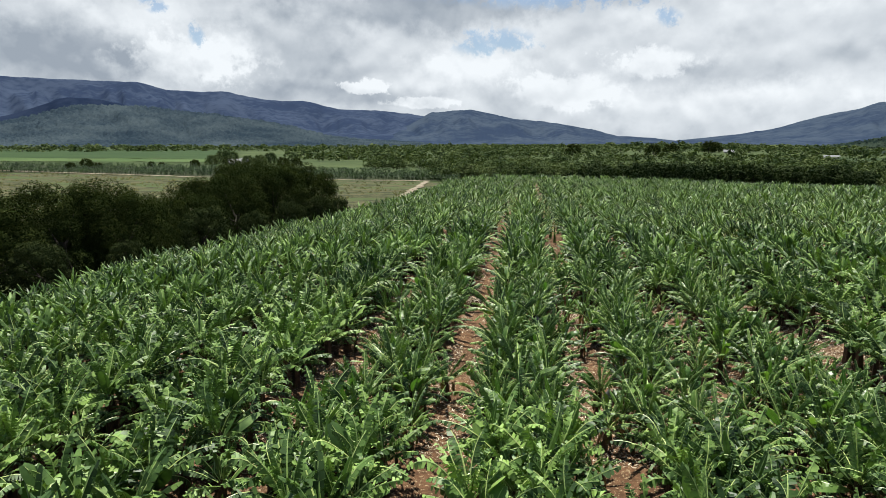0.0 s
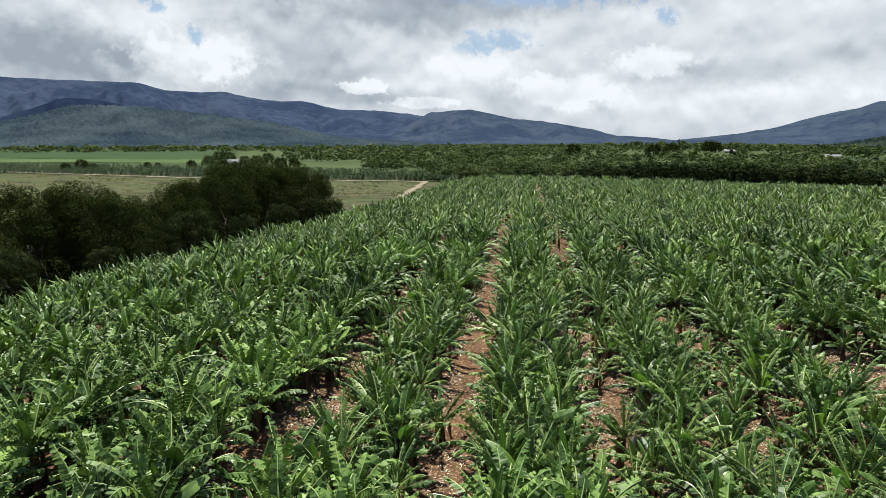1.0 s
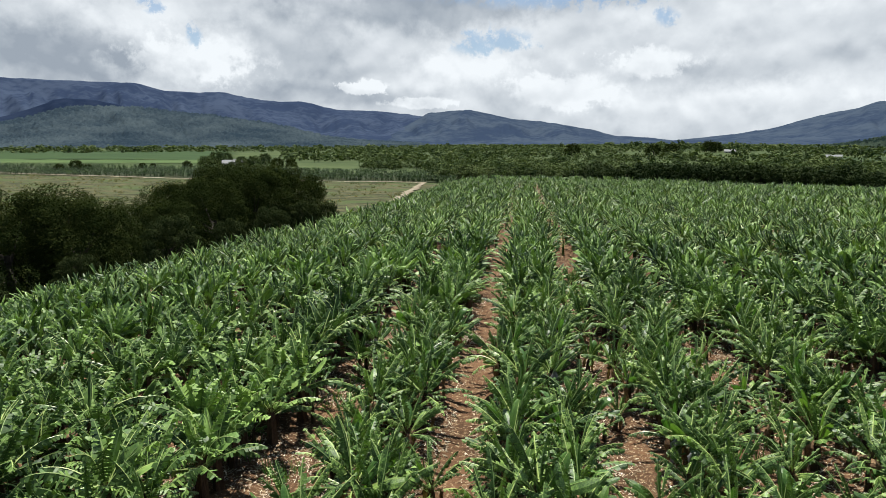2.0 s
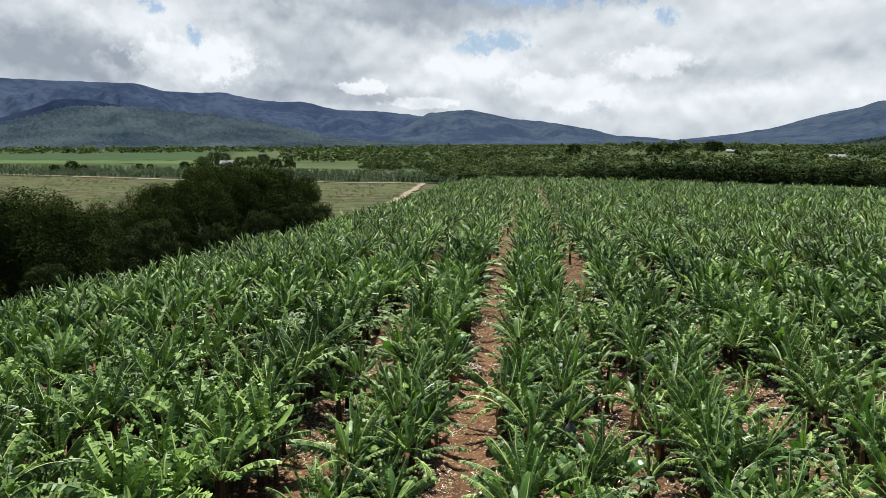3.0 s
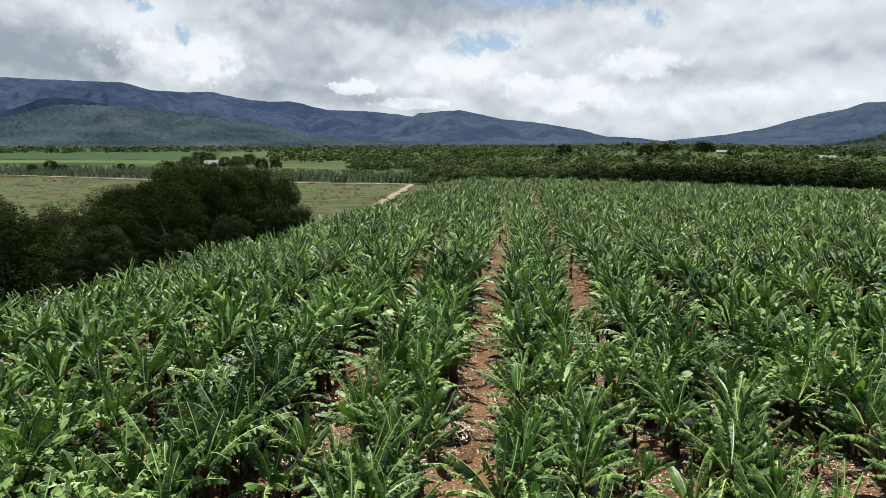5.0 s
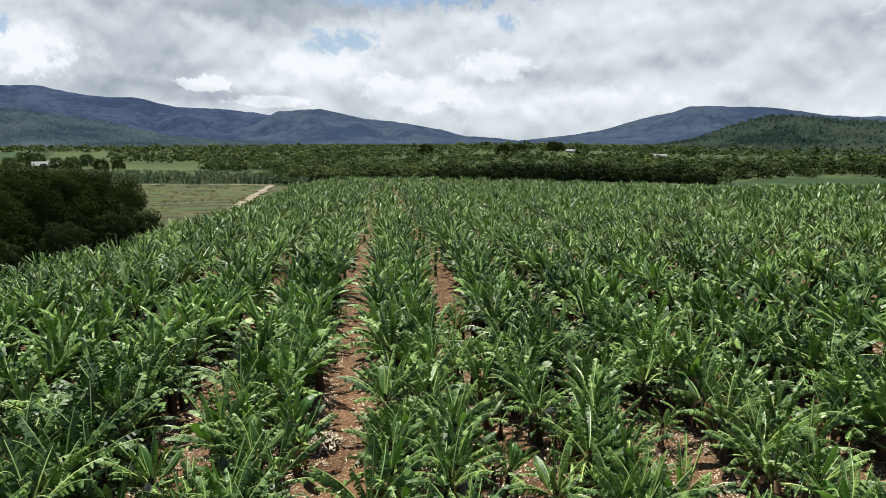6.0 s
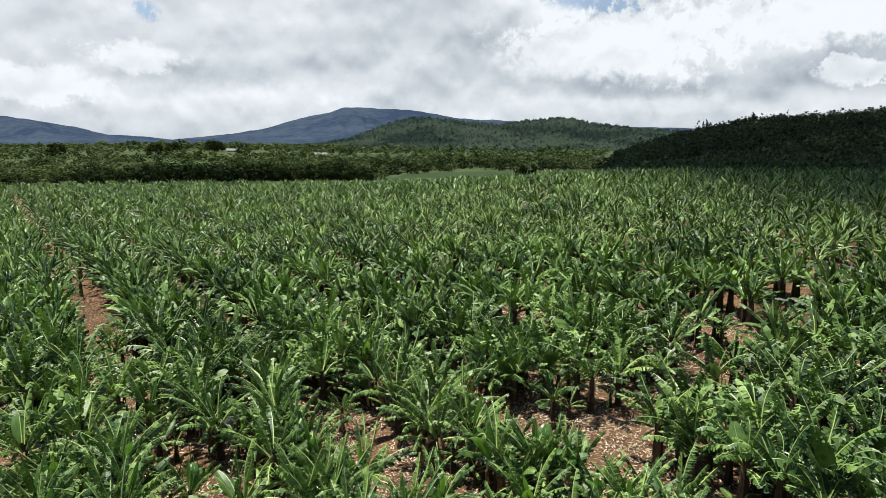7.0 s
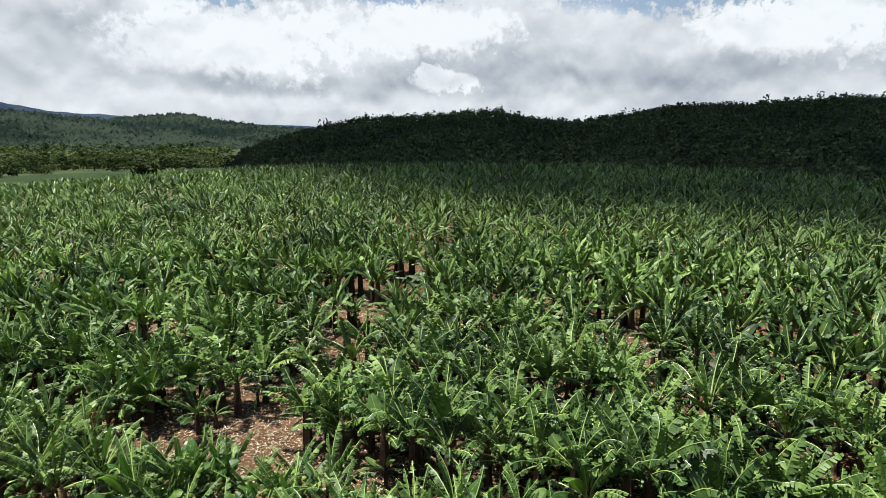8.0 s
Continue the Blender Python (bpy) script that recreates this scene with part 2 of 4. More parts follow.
# forested ranges: haze is mixed into these base colours as blue and grey
M_FAR = surface("hazy_far_range", (0.01936, 0.02992, 0.05632), (0.0352, 0.04928, 0.0792), 1.0, 0.0025, 0.02, 0, spec=0.0, world_space=True, low=0.42, high=0.60, stretch=(1, 1, 0.3))
M_MID = surface("hazy_mid_range", (0.02024, 0.03168, 0.05544), (0.03784, 0.0528, 0.0748), 1.0, 0.003, 0.025, 0, spec=0.0, world_space=True, low=0.42, high=0.60, stretch=(1, 1, 0.3))
M_SPUR = surface("hazy_dark_spur", (0.0088, 0.01496, 0.03168), (0.01584, 0.02376, 0.044), 1.0, 0.0035, 0.03, 0, spec=0.0, world_space=True, stretch=(1, 1, 0.3))
M_LOW = surface("hazy_low_hill", (0.0140, 0.0235, 0.0335), (0.0410, 0.0560, 0.0640), 1.0, 0.006, 0.10, 0, spec=0.0, world_space=True, low=0.36, high=0.66)
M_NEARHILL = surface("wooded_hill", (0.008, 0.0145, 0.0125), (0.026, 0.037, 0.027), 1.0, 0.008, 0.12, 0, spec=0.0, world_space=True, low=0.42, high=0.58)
M_CLOUD = surface("cloud_vapour", (0.72, 0.74, 0.77), (0.86, 0.87, 0.88), 1.0, 0.01, 0.08, 0, spec=0.0, world_space=True)
M_WALL = surface("painted_wall", (0.224, 0.216, 0.2), (0.304, 0.296, 0.272), 0.7, 1, 10, 0.1)
M_ROOF = surface("sheet_roof", (0.088, 0.096, 0.096), (0.136, 0.144, 0.144), 0.7, 0.5, 8, 0.2)
M_GLASS = surface("window_pane", (0.016, 0.02, 0.024), (0.024, 0.028, 0.032), 0.1, 1, 5, 0, spec=0.6)


# ---- helpers for building ----
def sm(t):
    t = np.clip(t, 0, 1)
    return t * t * (3 - 2 * t)


_tab = np.random.RandomState(7).rand(256, 256)


def vnoise(x, y):
    x, y = np.asarray(x, float), np.asarray(y, float)
    i, j = np.floor(x).astype(int), np.floor(y).astype(int)
    u, v = sm(x - i), sm(y - j)
    g = lambda a, b: _tab[a % 256, b % 256]
    return (g(i, j) * (1 - u) + g(i + 1, j) * u) * (1 - v) + (g(i, j + 1) * (1 - u) + g(i + 1, j + 1) * u) * v


def fbm(x, y, octaves=4):
    total, amp, norm = 0, 1.0, 0.0
    for k in range(octaves):
        total = total + amp * (vnoise(x * 2 ** k + 17 * k, y * 2 ** k + 31 * k) - 0.5)
        norm += amp
        amp *= 0.5
    return total / norm


def link_mesh(name, verts, faces, mats, index=None, smooth=False):
    me = bpy.data.meshes.new(name)
    me.from_pydata([tuple(v) for v in verts], [], [tuple(f) for f in faces])
    for m in mats:
        me.materials.append(m)
    if index is not None:
        me.polygons.foreach_set("material_index", np.asarray(index, np.int32))
    me.polygons.foreach_set("use_smooth", np.full(len(me.polygons), smooth))
    me.update()
    return me


def big_mesh(name, verts, quads, mats, index=None, smooth=False):
    """A mesh of quads from arrays; a triangle repeats no corner here, so all faces have four."""
    me = bpy.data.meshes.new(name)
    verts, quads = np.asarray(verts, np.float32), np.asarray(quads, np.int32)
    me.vertices.add(len(verts))
    me.vertices.foreach_set("co", verts.ravel())
    me.loops.add(quads.size)
    me.loops.foreach_set("vertex_index", quads.ravel())
    me.polygons.add(len(quads))
    me.polygons.foreach_set("loop_start", np.arange(0, quads.size, 4, dtype=np.int32))
    me.polygons.foreach_set("loop_total", np.full(len(quads), 4, np.int32))
    for m in mats:
        me.materials.append(m)
    if index is not None:
        me.polygons.foreach_set("material_index", np.asarray(index, np.int32))
    me.polygons.foreach_set("use_smooth", np.full(len(quads), smooth))
    me.update(calc_edges=True)
    me.validate()
    return me


def child(name, me, parent, m=None, label=""):
    ob = new(name, me)
    ob.parent = parent
    if m is not None:
        ob.matrix_basis = m
    if label:
        ob["label"] = label
    return ob


def scatter(name, templates, places, mats, label, category):
    """One joined object out of many transformed copies of templates; places: (kind, x, y, z, turn, size, height)."""
    V, Q, I, n = [], [], [], 0
    for k, x, y, z, turn, size, tall in places:
        v, q, idx = templates[k]
        c, s = math.cos(turn) * size, math.sin(turn) * size
        w = np.empty_like(v)
        w[:, 0], w[:, 1], w[:, 2] = v[:, 0] * c - v[:, 1] * s + x, v[:, 0] * s + v[:, 1] * c + y, v[:, 2] * size * tall + z
        V.append(w), Q.append(q + n), I.append(idx)
        n += len(v)
    ob = new(name, big_mesh(name, np.concatenate(V), np.concatenate(Q), mats, np.concatenate(I)))
    return tagged(ob, label, category, kind="stuff")


# ---- the ground ----
HILL = [(40, -8), (46, -6), (50.9, 0.33), (56.2, 1.75), (61.2, 2.95), (67.2, 3.1), (73.3, 3.45), (77.3, 2.75), (79.8, 2.55),
        (84, 3.05), (88.6, 3.75), (96.9, 4.0), (103, 3.8), (112, 3.7), (125, 2.5), (140, -6)]
EYE = (1.6, 7.8, 8.4)
HILL_AZ, HILL_EL = np.array(HILL).T


def ground(x, y):
    """Height of the land: a field that falls away to a creek and rises to a low crest, the plain, a wooded hill."""
    x, y = np.asarray(x, float), np.asarray(y, float)
    h = -6.0 * sm((-x - 2) / 55) - 3.4 * sm((y - 25) / 140)
    h = h + 2.9 * sm((x - 12) / 65) * (1 - sm((y - 50) / 90)) * (1 - 0.7 * sm((16 - y) / 45))
    h = h - 4.5 * sm((x - 86) / 40)
    h = np.maximum(h, -5.4) + 0.25 * fbm(x / 14, y / 14)
    d = np.hypot(x - EYE[0], y - EYE[1])
    h = h + (-5.2 - h) * sm((d - 170) / 130)
    az = np.degrees(np.arctan2(x - EYE[0], y - EYE[1]))
    el = np.interp(az, HILL_AZ, HILL_EL, left=-8, right=-8)
    crest = np.maximum(EYE[2] + np.tan(np.radians(el)) * 340 - 9.0 + 5.0, 0)
    rise = sm((d - 115) / 215) * (1 - 0.75 * sm((d - 360) / 300))
    h = h + 6 * sm((d - 420) / 380) * (1 - sm((d - 900) / 500)) * np.exp(-((az - 13) / 10) ** 2)
    h = h + crest * rise * (1 + 0.25 * fbm(x / 45, y / 45))
    return h


def steps(lo, hi, fine, out, growth):
    """Coordinates: even between lo and hi, ever wider apart out to the far end."""
    mid = list(np.arange(lo, hi + fine, fine))
    for sign in (1, -1):
        p, g = (mid[-1] if sign > 0 else mid[0]), fine
        while abs(p) < out:
            g *= growth
            p += sign * g
            mid = mid + [p] if sign > 0 else [p] + mid
    return np.array(mid)


def sheet(name, xs, ys, height, mat):
    X, Y = np.meshgrid(xs, ys)
    nx, ny = len(xs), len(ys)
    V = np.stack([X.ravel(), Y.ravel(), height(X, Y).ravel()], 1)
    i = (np.arange(ny - 1)[:, None] * nx + np.arange(nx - 1)[None]).ravel()
    Q = np.stack([i, i + 1, i + 1 + nx, i + nx], 1)
    return new(name, big_mesh(name, V, Q, [mat], smooth=True))


def soil_height(x, y):
    h = ground(x, y)
    near = (1 - sm((np.hypot(x - 5, y - 20) - 45) / 40))
    bed = 0.10 * np.cos((x + 1.75) / 4.3 * 2 * math.pi)
    return h + near * (bed + 0.12 * fbm(x / 1.2, y / 1.2))


FIELD_Y = [(-40, -31), (30, -30), (46, -27.0), (57, -24.5), (70, -21.5), (110, -21), (135, -20.6), (160, -21), (200, -24)]
FY, FX = np.array(FIELD_Y).T


def in_field(x, y):
    left = np.interp(y, FY, FX)
    far = np.interp(x, (-30, 0, 12, 46, 66, 92), (186, 182, 178, 166, 150, 108))
    return (x > left) & (y < far) & (x < 93 - 0.12 * np.maximum(-y, 0)) & (y > -14 - 0.28 * np.maximum(x, 0))


xs, ys = steps(-36, 96, 1.45, 4700, 1.13), steps(-38, 190, 1.45, 4700, 1.13)
land = sheet("ground", xs, ys, soil_height, M_PLAIN)
tagged(land, "open land of red soil, grass and forest floor reaching the horizon", "ground", kind="structure")
land.data.materials.append(M_SOIL)
land.data.materials.append(M_HILLFLOOR)
cx, cy = (xs[1:] + xs[:-1]) / 2, (ys[1:] + ys[:-1]) / 2
CX, CY = np.meshgrid(cx, cy)
AZ, DD = np.degrees(np.arctan2(CX - EYE[0], CY - EYE[1])), np.hypot(CX - EYE[0], CY - EYE[1])
which = np.where(in_field(CX - 1.5, CY) | in_field(CX + 2, CY + 1), 1, np.where((AZ > 46) & (AZ < 140) & (DD > 112) & (DD < 700), 2, 0))
land.data.polygons.foreach_set("material_index", which.astype(np.int32).ravel())


def inside(poly, x, y):
    r = np.zeros(np.shape(x), bool)
    for (x0, y0), (x1, y1) in zip(poly, poly[1:] + poly[:1]):
        if y0 != y1:
            r ^= ((y0 > y) != (y1 > y)) & (x < (x1 - x0) * (y - y0) / (y1 - y0) + x0)
    return r


def patch(name, poly, cell, lift, mat, label, category="field", rough=0.0):
    """A piece of land cover that follows the ground inside a polygon."""
    px, py = zip(*poly)
    gx, gy = np.arange(min(px), max(px) + cell, cell), np.arange(min(py), max(py) + cell, cell)
    X, Y = np.meshgrid(gx, gy)
    V = np.stack([X.ravel(), Y.ravel(), (ground(X, Y) + lift + rough * fbm(X / 3, Y / 3)).ravel()], 1)
    nx = len(gx)
    i = (np.arange(len(gy) - 1)[:, None] * nx + np.arange(nx - 1)[None]).ravel()
    c = V[i][:, :2] + cell / 2
    jig = cell * 1.5
    keep = inside(poly, c[:, 0] + jig * fbm(c[:, 0] / 6, c[:, 1] / 6) * 2, c[:, 1] + jig * fbm(c[:, 1] / 6, c[:, 0] / 6) * 2)
    Q = np.stack([i, i + 1, i + 1 + nx, i + nx], 1)[keep]
    used, Q = np.unique(Q, return_inverse=True)
    return tagged(new(name, big_mesh(name, V[used], Q.reshape(-1, 4), [mat], smooth=True)), label, category, kind="structure")


patch("fallow_field", [(-21, 88), (-21.5, 140), (-25, 206), (-70, 209), (-125, 217), (-235, 248), (-330, 190), (-200, 90), (-75, 84)], 2.0, 0.10, M_FALLOW,
      "dry brown fallow field with patchy green grass", rough=0.5)
patch("track_edge", [(-27.2, 108), (-26.2, 128), (-27.0, 150), (-30.2, 206), (-32.3, 206), (-29.0, 150), (-28.2, 128), (-29.4, 108)], 0.8, 0.42, M_TRACK,
      "pale sandy farm track along the plantation edge", "track")
patch("track_cross", [(-30, 205.5), (-70, 208.5), (-125, 216), (-235, 247), (-235, 250), (-125, 219), (-70, 211), (-30, 208)], 0.9, 0.42, M_TRACK,
      "pale sandy farm track across the fallow field", "track")
patch("crop_field_bright", [(-150, 372), (-160, 380), (-215, 440), (-560, 440), (-520, 372)], 9.0, 0.3, M_CROP, "bright green level crop field")
patch("crop_field_dark", [(-220, 448), (-420, 860), (-1000, 860), (-580, 448)], 12.0, 0.3, M_CROP2, "darker green level crop field")
patch("meadow_right", [(80, 118), (95, 96), (185, 150), (235, 215), (150, 235), (100, 190)], 3.0, 0.3, M_MEADOW, "green grass meadow below the wooded hill, coloured dark for shade")
patch("meadow_far", [(210, 420), (330, 430), (380, 560), (230, 560)], 6.0, 0.5, M_MEADOW, "light green meadow among the trees")


# ---- distant ranges, with haze in their colours ----
SLOPES = {}


def mountain(name, profile, d0, d1, d2, mat, seed, rugged, label, n=300, m=64, crowns=0.0):
    """A range with a real slope: rises from d0 to its crest at d1 and falls to d2; profile: azimuth and elevation of the crest."""
    pa, pe = np.array(profile).T
    az = np.linspace(pa[0], pa[-1], n)
    el = np.interp(az, pa, pe)
    k = np.hanning(7)
    el = np.convolve(np.pad(el, 3, "edge"), k / k.sum(), "valid")
    el = el + 0.42 * rugged * fbm(az * 0.8 + seed, az * 0 + seed, 5) * np.minimum(1, np.maximum(el, 0) + 0.2)
    u = np.concatenate([np.linspace(0, 1, m - 10), np.linspace(1, 1.9, 11)[1:]])
    A, U = np.meshgrid(az, u)
    E = np.tile(el, (m, 1))
    D = np.where(U <= 1, d0 + (d1 - d0) * U, d1 + (d2 - d1) * (U - 1) / 0.9)
    crest = EYE[2] + np.tan(np.radians(E)) * d1 + 6
    f = np.where(U <= 1, U ** 1.35, 1 - 0.75 * sm((U - 1) / 0.9))
    gully = 0.7 * fbm(A * 0.42 + seed * 3 + 1.2 * U, U * 2.2 + seed, 5) + 0.26 * fbm(A * 1.1 + seed * 5 + 0.6 * U, U * 0.9 + seed, 4)
    Z = -6 + (crest + 0) * f * (1 + rugged * gully * np.sin(math.pi * np.clip(U, 0, 1) ** 0.8) * 3.4)
    if crowns:
        Z = Z + crowns * (np.random.RandomState(seed).rand(m, n) - 0.5) * np.minimum(1, U * 3)
    a = np.radians(A)
    V = np.stack([(EYE[0] + np.sin(a) * D).ravel(), (EYE[1] + np.cos(a) * D).ravel(), Z.ravel()], 1)
    i = (np.arange(m - 1)[:, None] * n + np.arange(n - 1)[None]).ravel()
    ob = new(name, big_mesh(name, V, np.stack([i, i + 1, i + 1 + n, i + n], 1), [mat], smooth=True))
    SLOPES[name] = V[(U.ravel() > 0.05) & (U.ravel() < 1.05) & (Z.ravel() > -2)]
    return tagged(ob, label, "mountain", kind="structure")


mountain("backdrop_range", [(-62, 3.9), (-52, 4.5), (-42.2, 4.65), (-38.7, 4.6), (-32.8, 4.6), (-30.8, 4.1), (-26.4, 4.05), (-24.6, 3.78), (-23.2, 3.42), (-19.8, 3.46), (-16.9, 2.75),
                            (-12.9, 2.6), (-9.9, 2.3), (-4, 1.6), (2, 0.4), (5, -0.2)], 2600, 4100, 4500, M_FAR, 1, 0.55, "long forested mountain range under cloud, painted hazy blue")
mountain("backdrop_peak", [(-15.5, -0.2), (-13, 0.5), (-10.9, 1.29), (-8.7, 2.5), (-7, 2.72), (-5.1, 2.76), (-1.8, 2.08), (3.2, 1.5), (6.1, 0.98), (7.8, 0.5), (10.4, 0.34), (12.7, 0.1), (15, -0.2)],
         2300, 3500, 4000, M_MID, 4, 0.5, "forested mountain with a rounded peak, painted hazy blue")
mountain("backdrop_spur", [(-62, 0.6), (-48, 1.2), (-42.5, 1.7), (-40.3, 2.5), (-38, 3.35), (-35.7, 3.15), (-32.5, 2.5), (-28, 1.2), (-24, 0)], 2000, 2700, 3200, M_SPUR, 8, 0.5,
         "forested spur in front of the range, painted hazy dark blue", 160)
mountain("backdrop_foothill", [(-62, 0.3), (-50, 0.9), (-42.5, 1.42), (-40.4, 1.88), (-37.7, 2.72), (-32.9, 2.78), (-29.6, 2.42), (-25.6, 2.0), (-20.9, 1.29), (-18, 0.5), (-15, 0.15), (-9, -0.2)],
         1500, 2200, 2500, M_LOW, 12, 0.4, "forested foothill, painted hazy grey-green", 460, 90, 11.0)
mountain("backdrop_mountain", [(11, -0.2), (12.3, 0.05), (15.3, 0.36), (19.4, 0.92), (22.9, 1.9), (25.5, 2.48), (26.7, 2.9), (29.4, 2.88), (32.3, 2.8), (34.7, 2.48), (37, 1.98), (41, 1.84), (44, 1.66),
                               (52, 1.2), (62, 1.0)], 1900, 2900, 3500, M_MID, 16, 0.5, "forested mountain with cloud on its top, painted hazy blue")
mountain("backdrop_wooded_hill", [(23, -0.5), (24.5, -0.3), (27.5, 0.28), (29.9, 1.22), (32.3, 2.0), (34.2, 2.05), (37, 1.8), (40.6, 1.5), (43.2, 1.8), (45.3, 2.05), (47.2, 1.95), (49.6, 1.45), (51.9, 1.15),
                                  (60, 0.6), (66, 0.2)], 800, 1250, 1600, M_NEARHILL, 20, 0.35, "wooded hill, painted hazy grey-green", 380, 84, 9.0)
mountain("backdrop_ridge", [(80, 0.8), (85, 2.35), (87.7, 2.95), (92.9, 2.75), (98.5, 3.15), (104, 3.2), (112, 2.8), (120, 1)], 1800, 2600, 3000, M_MID, 25, 0.4, "mountain ridge behind the wooded hill, painted hazy blue", 120)


# ---- a cumulus added out of view to shade the wooded hill and field edge ----
def cumulus(name, centre, reach, thick, seed, label):
    """A flat-based, heaped cloud: a lumpy dome over a ragged base."""
    n, m = 96, 26
    a, u = np.meshgrid(np.linspace(0, 2 * math.pi, n, endpoint=False), np.linspace(0, 1, m))
    ragged = 1 + 0.32 * fbm(2.6 * np.cos(a) + seed + 9, 2.6 * np.sin(a) + seed, 5)
    rad = np.sin(math.pi / 2 * np.minimum(1, u * 2)) * (u <= 0.5) + np.cos(math.pi / 2 * np.clip(u * 2 - 1, 0, 1)) * (u > 0.5)
    X, Y = centre[0] + reach[0] * rad * ragged * np.cos(a), centre[1] + reach[1] * rad * ragged * np.sin(a)
    heap_up = np.where(u > 0.5, np.sin(math.pi / 2 * np.clip(u * 2 - 1, 0, 1)), 0)
    Z = centre[2] + thick * heap_up * (1 + 0.8 * fbm(X / 60 + seed, Y / 60, 4)) + 12 * fbm(X / 40, Y / 40 + seed, 3)
    V = np.stack([X.ravel(), Y.ravel(), Z.ravel()], 1)
    i, j = np.meshgrid(np.arange(n), np.arange(m - 1))
    Q = np.stack([j * n + i, j * n + (i + 1) % n, (j + 1) * n + (i + 1) % n, (j + 1) * n + i], -1).reshape(-1, 4)
    return tagged(new(name, big_mesh(name, V, Q, [M_CLOUD], smooth=True)), label, "cloud", kind="structure")


# where the unseen cloud's shadow is to fall
shade_x, shade_y = 236, 4
high = 2200.0
lean = high / math.tan(radians(SUN_EL))
cumulus("cloud", (shade_x + lean * math.sin(radians(SUN_AZ)), shade_y + lean * math.cos(radians(SUN_AZ)), high), (182, 195), 120, 3, "white heaped cumulus cloud out of view, placed to shade the wooded hill")


# ---- banana plants ----
def leaf_geo(rng, length, width, lift, droop, torn, nseg, fine=True, comb=1.0):
    """A banana leaf along +x: a tapered midrib that arches over, and a blade on either side that hangs from it, whole or torn into strips."""
    V, F, I = [], [], []
    pts, tang, norm = [], [], []
    p, bend = Vector((0, 0, 0)), rng.uniform(-0.45, 0.45)
    ds = length / nseg
    snap = rng.uniform(0.6, 1.5) if rng.random() < 0.15 else 0.0
    for i in range(nseg + 1):
        s = i / nseg
        th = lift - droop * s ** 1.7 - snap * max(0.0, s - 0.55) * 2.2
        ph = bend * s
        t = Vector((math.cos(th) * math.cos(ph), math.cos(th) * math.sin(ph), math.sin(th)))
        pts.append(p.copy()), tang.append(t)
        side = Vector((-math.sin(ph), math.cos(ph), 0))
        norm.append((side, t.cross(side) * -1 if t.cross(side).z < 0 else t.cross(side)))
        p = p + t * ds
    start = max(1, round(nseg * 0.15))
    twist = rng.uniform(-0.3, 0.3)
    V += [p.copy() for p in pts]

    def wide(i):
        s = (i - start) / (nseg - start)
        return width * max(0.05, math.sin(math.pi * (0.07 + 0.88 * s)) ** 0.6)

    for sign in (1, -1):
        fold = (rng.uniform(-1.05, -0.30) if torn else rng.uniform(-0.5, 0.3)) + sign * twist
        left, f, lean, long = 0, fold, 0.3, 1.0
        for i in range(start, nseg):
            a, b = pts[i], pts[i + 1]
            side, up = norm[i]
            w0, w1 = wide(i), wide(i + 1)
            n = len(V)
            first = left <= 0
            if torn and first:
                # the next shred: a few veins that still hang together
                left = rng.choice((1, 1, 1, 1, 1, 2, 2, 3)) if fine else 1
                f = fold + rng.gauss(0, 0.12 + 0.20 * comb)
                lean = 0.36 + rng.gauss(0, 0.13 * comb)
                long = rng.uniform(0.84, 1.08)
            elif not torn:
                f = fold - 0.15 * i / nseg
            left -= 1
            end = torn and left <= 0
            out = (side * sign * math.cos(f) + up * math.sin(f) + tang[i] * lean).normalized()
            if fine:
                low = (side * sign * math.cos(f - 0.45) + up * math.sin(f - 0.45) + tang[i] * (lean + 0.1)).normalized()
                ma, mb = a + out * w0 * long * 0.55, b + out * w1 * long * 0.55
                ea, eb = ma + low * w0 * long * 0.45, mb + low * w1 * long * 0.45
                if end:
                    mb = mb.lerp(ma, rng.uniform(0.3, 0.6))
                    eb = eb.lerp(ea, rng.uniform(0.5, 0.85))
                if torn and first:
                    ea = ea.lerp(eb, rng.uniform(0.0, 0.3))
                V += [mb, ma, eb, ea]
                F += [(i, i + 1, n, n + 1), (n + 1, n, n + 2, n + 3)]
                I += [0, 0]
            else:
                ea, eb = a + out * w0 * long, b + out * w1 * long
                if torn:
                    eb = eb.lerp(ea, rng.uniform(0.2, 0.6) * comb)
                V += [eb, ea]
                F.append((i, i + 1, n, n + 1))
                I.append(0)
    step = 2 if fine or nseg != 8 else 3
    prev = None
    for i in range(0, nseg + 1, step):
        r = (0.024 if fine else 0.027 if nseg > 12 else 0.031 if nseg > 5 else 0.036) * (1 - 0.75 * i / nseg)
        side, up = norm[i]
        n = len(V)
        V += [pts[i] + side * r, pts[i] + up * r * 0.9, pts[i] - side * r] + ([pts[i] - up * r * 0.7] if fine else [])
        if prev is not None:
            for k in (0, 1, 2) if fine else (0, 1):
                F.append((prev + k, prev + k + 1, n + k + 1, n + k))
                I.append(1)
        prev = n
    return np.array([tuple(v) for v in V]), np.array(F), np.array(I)


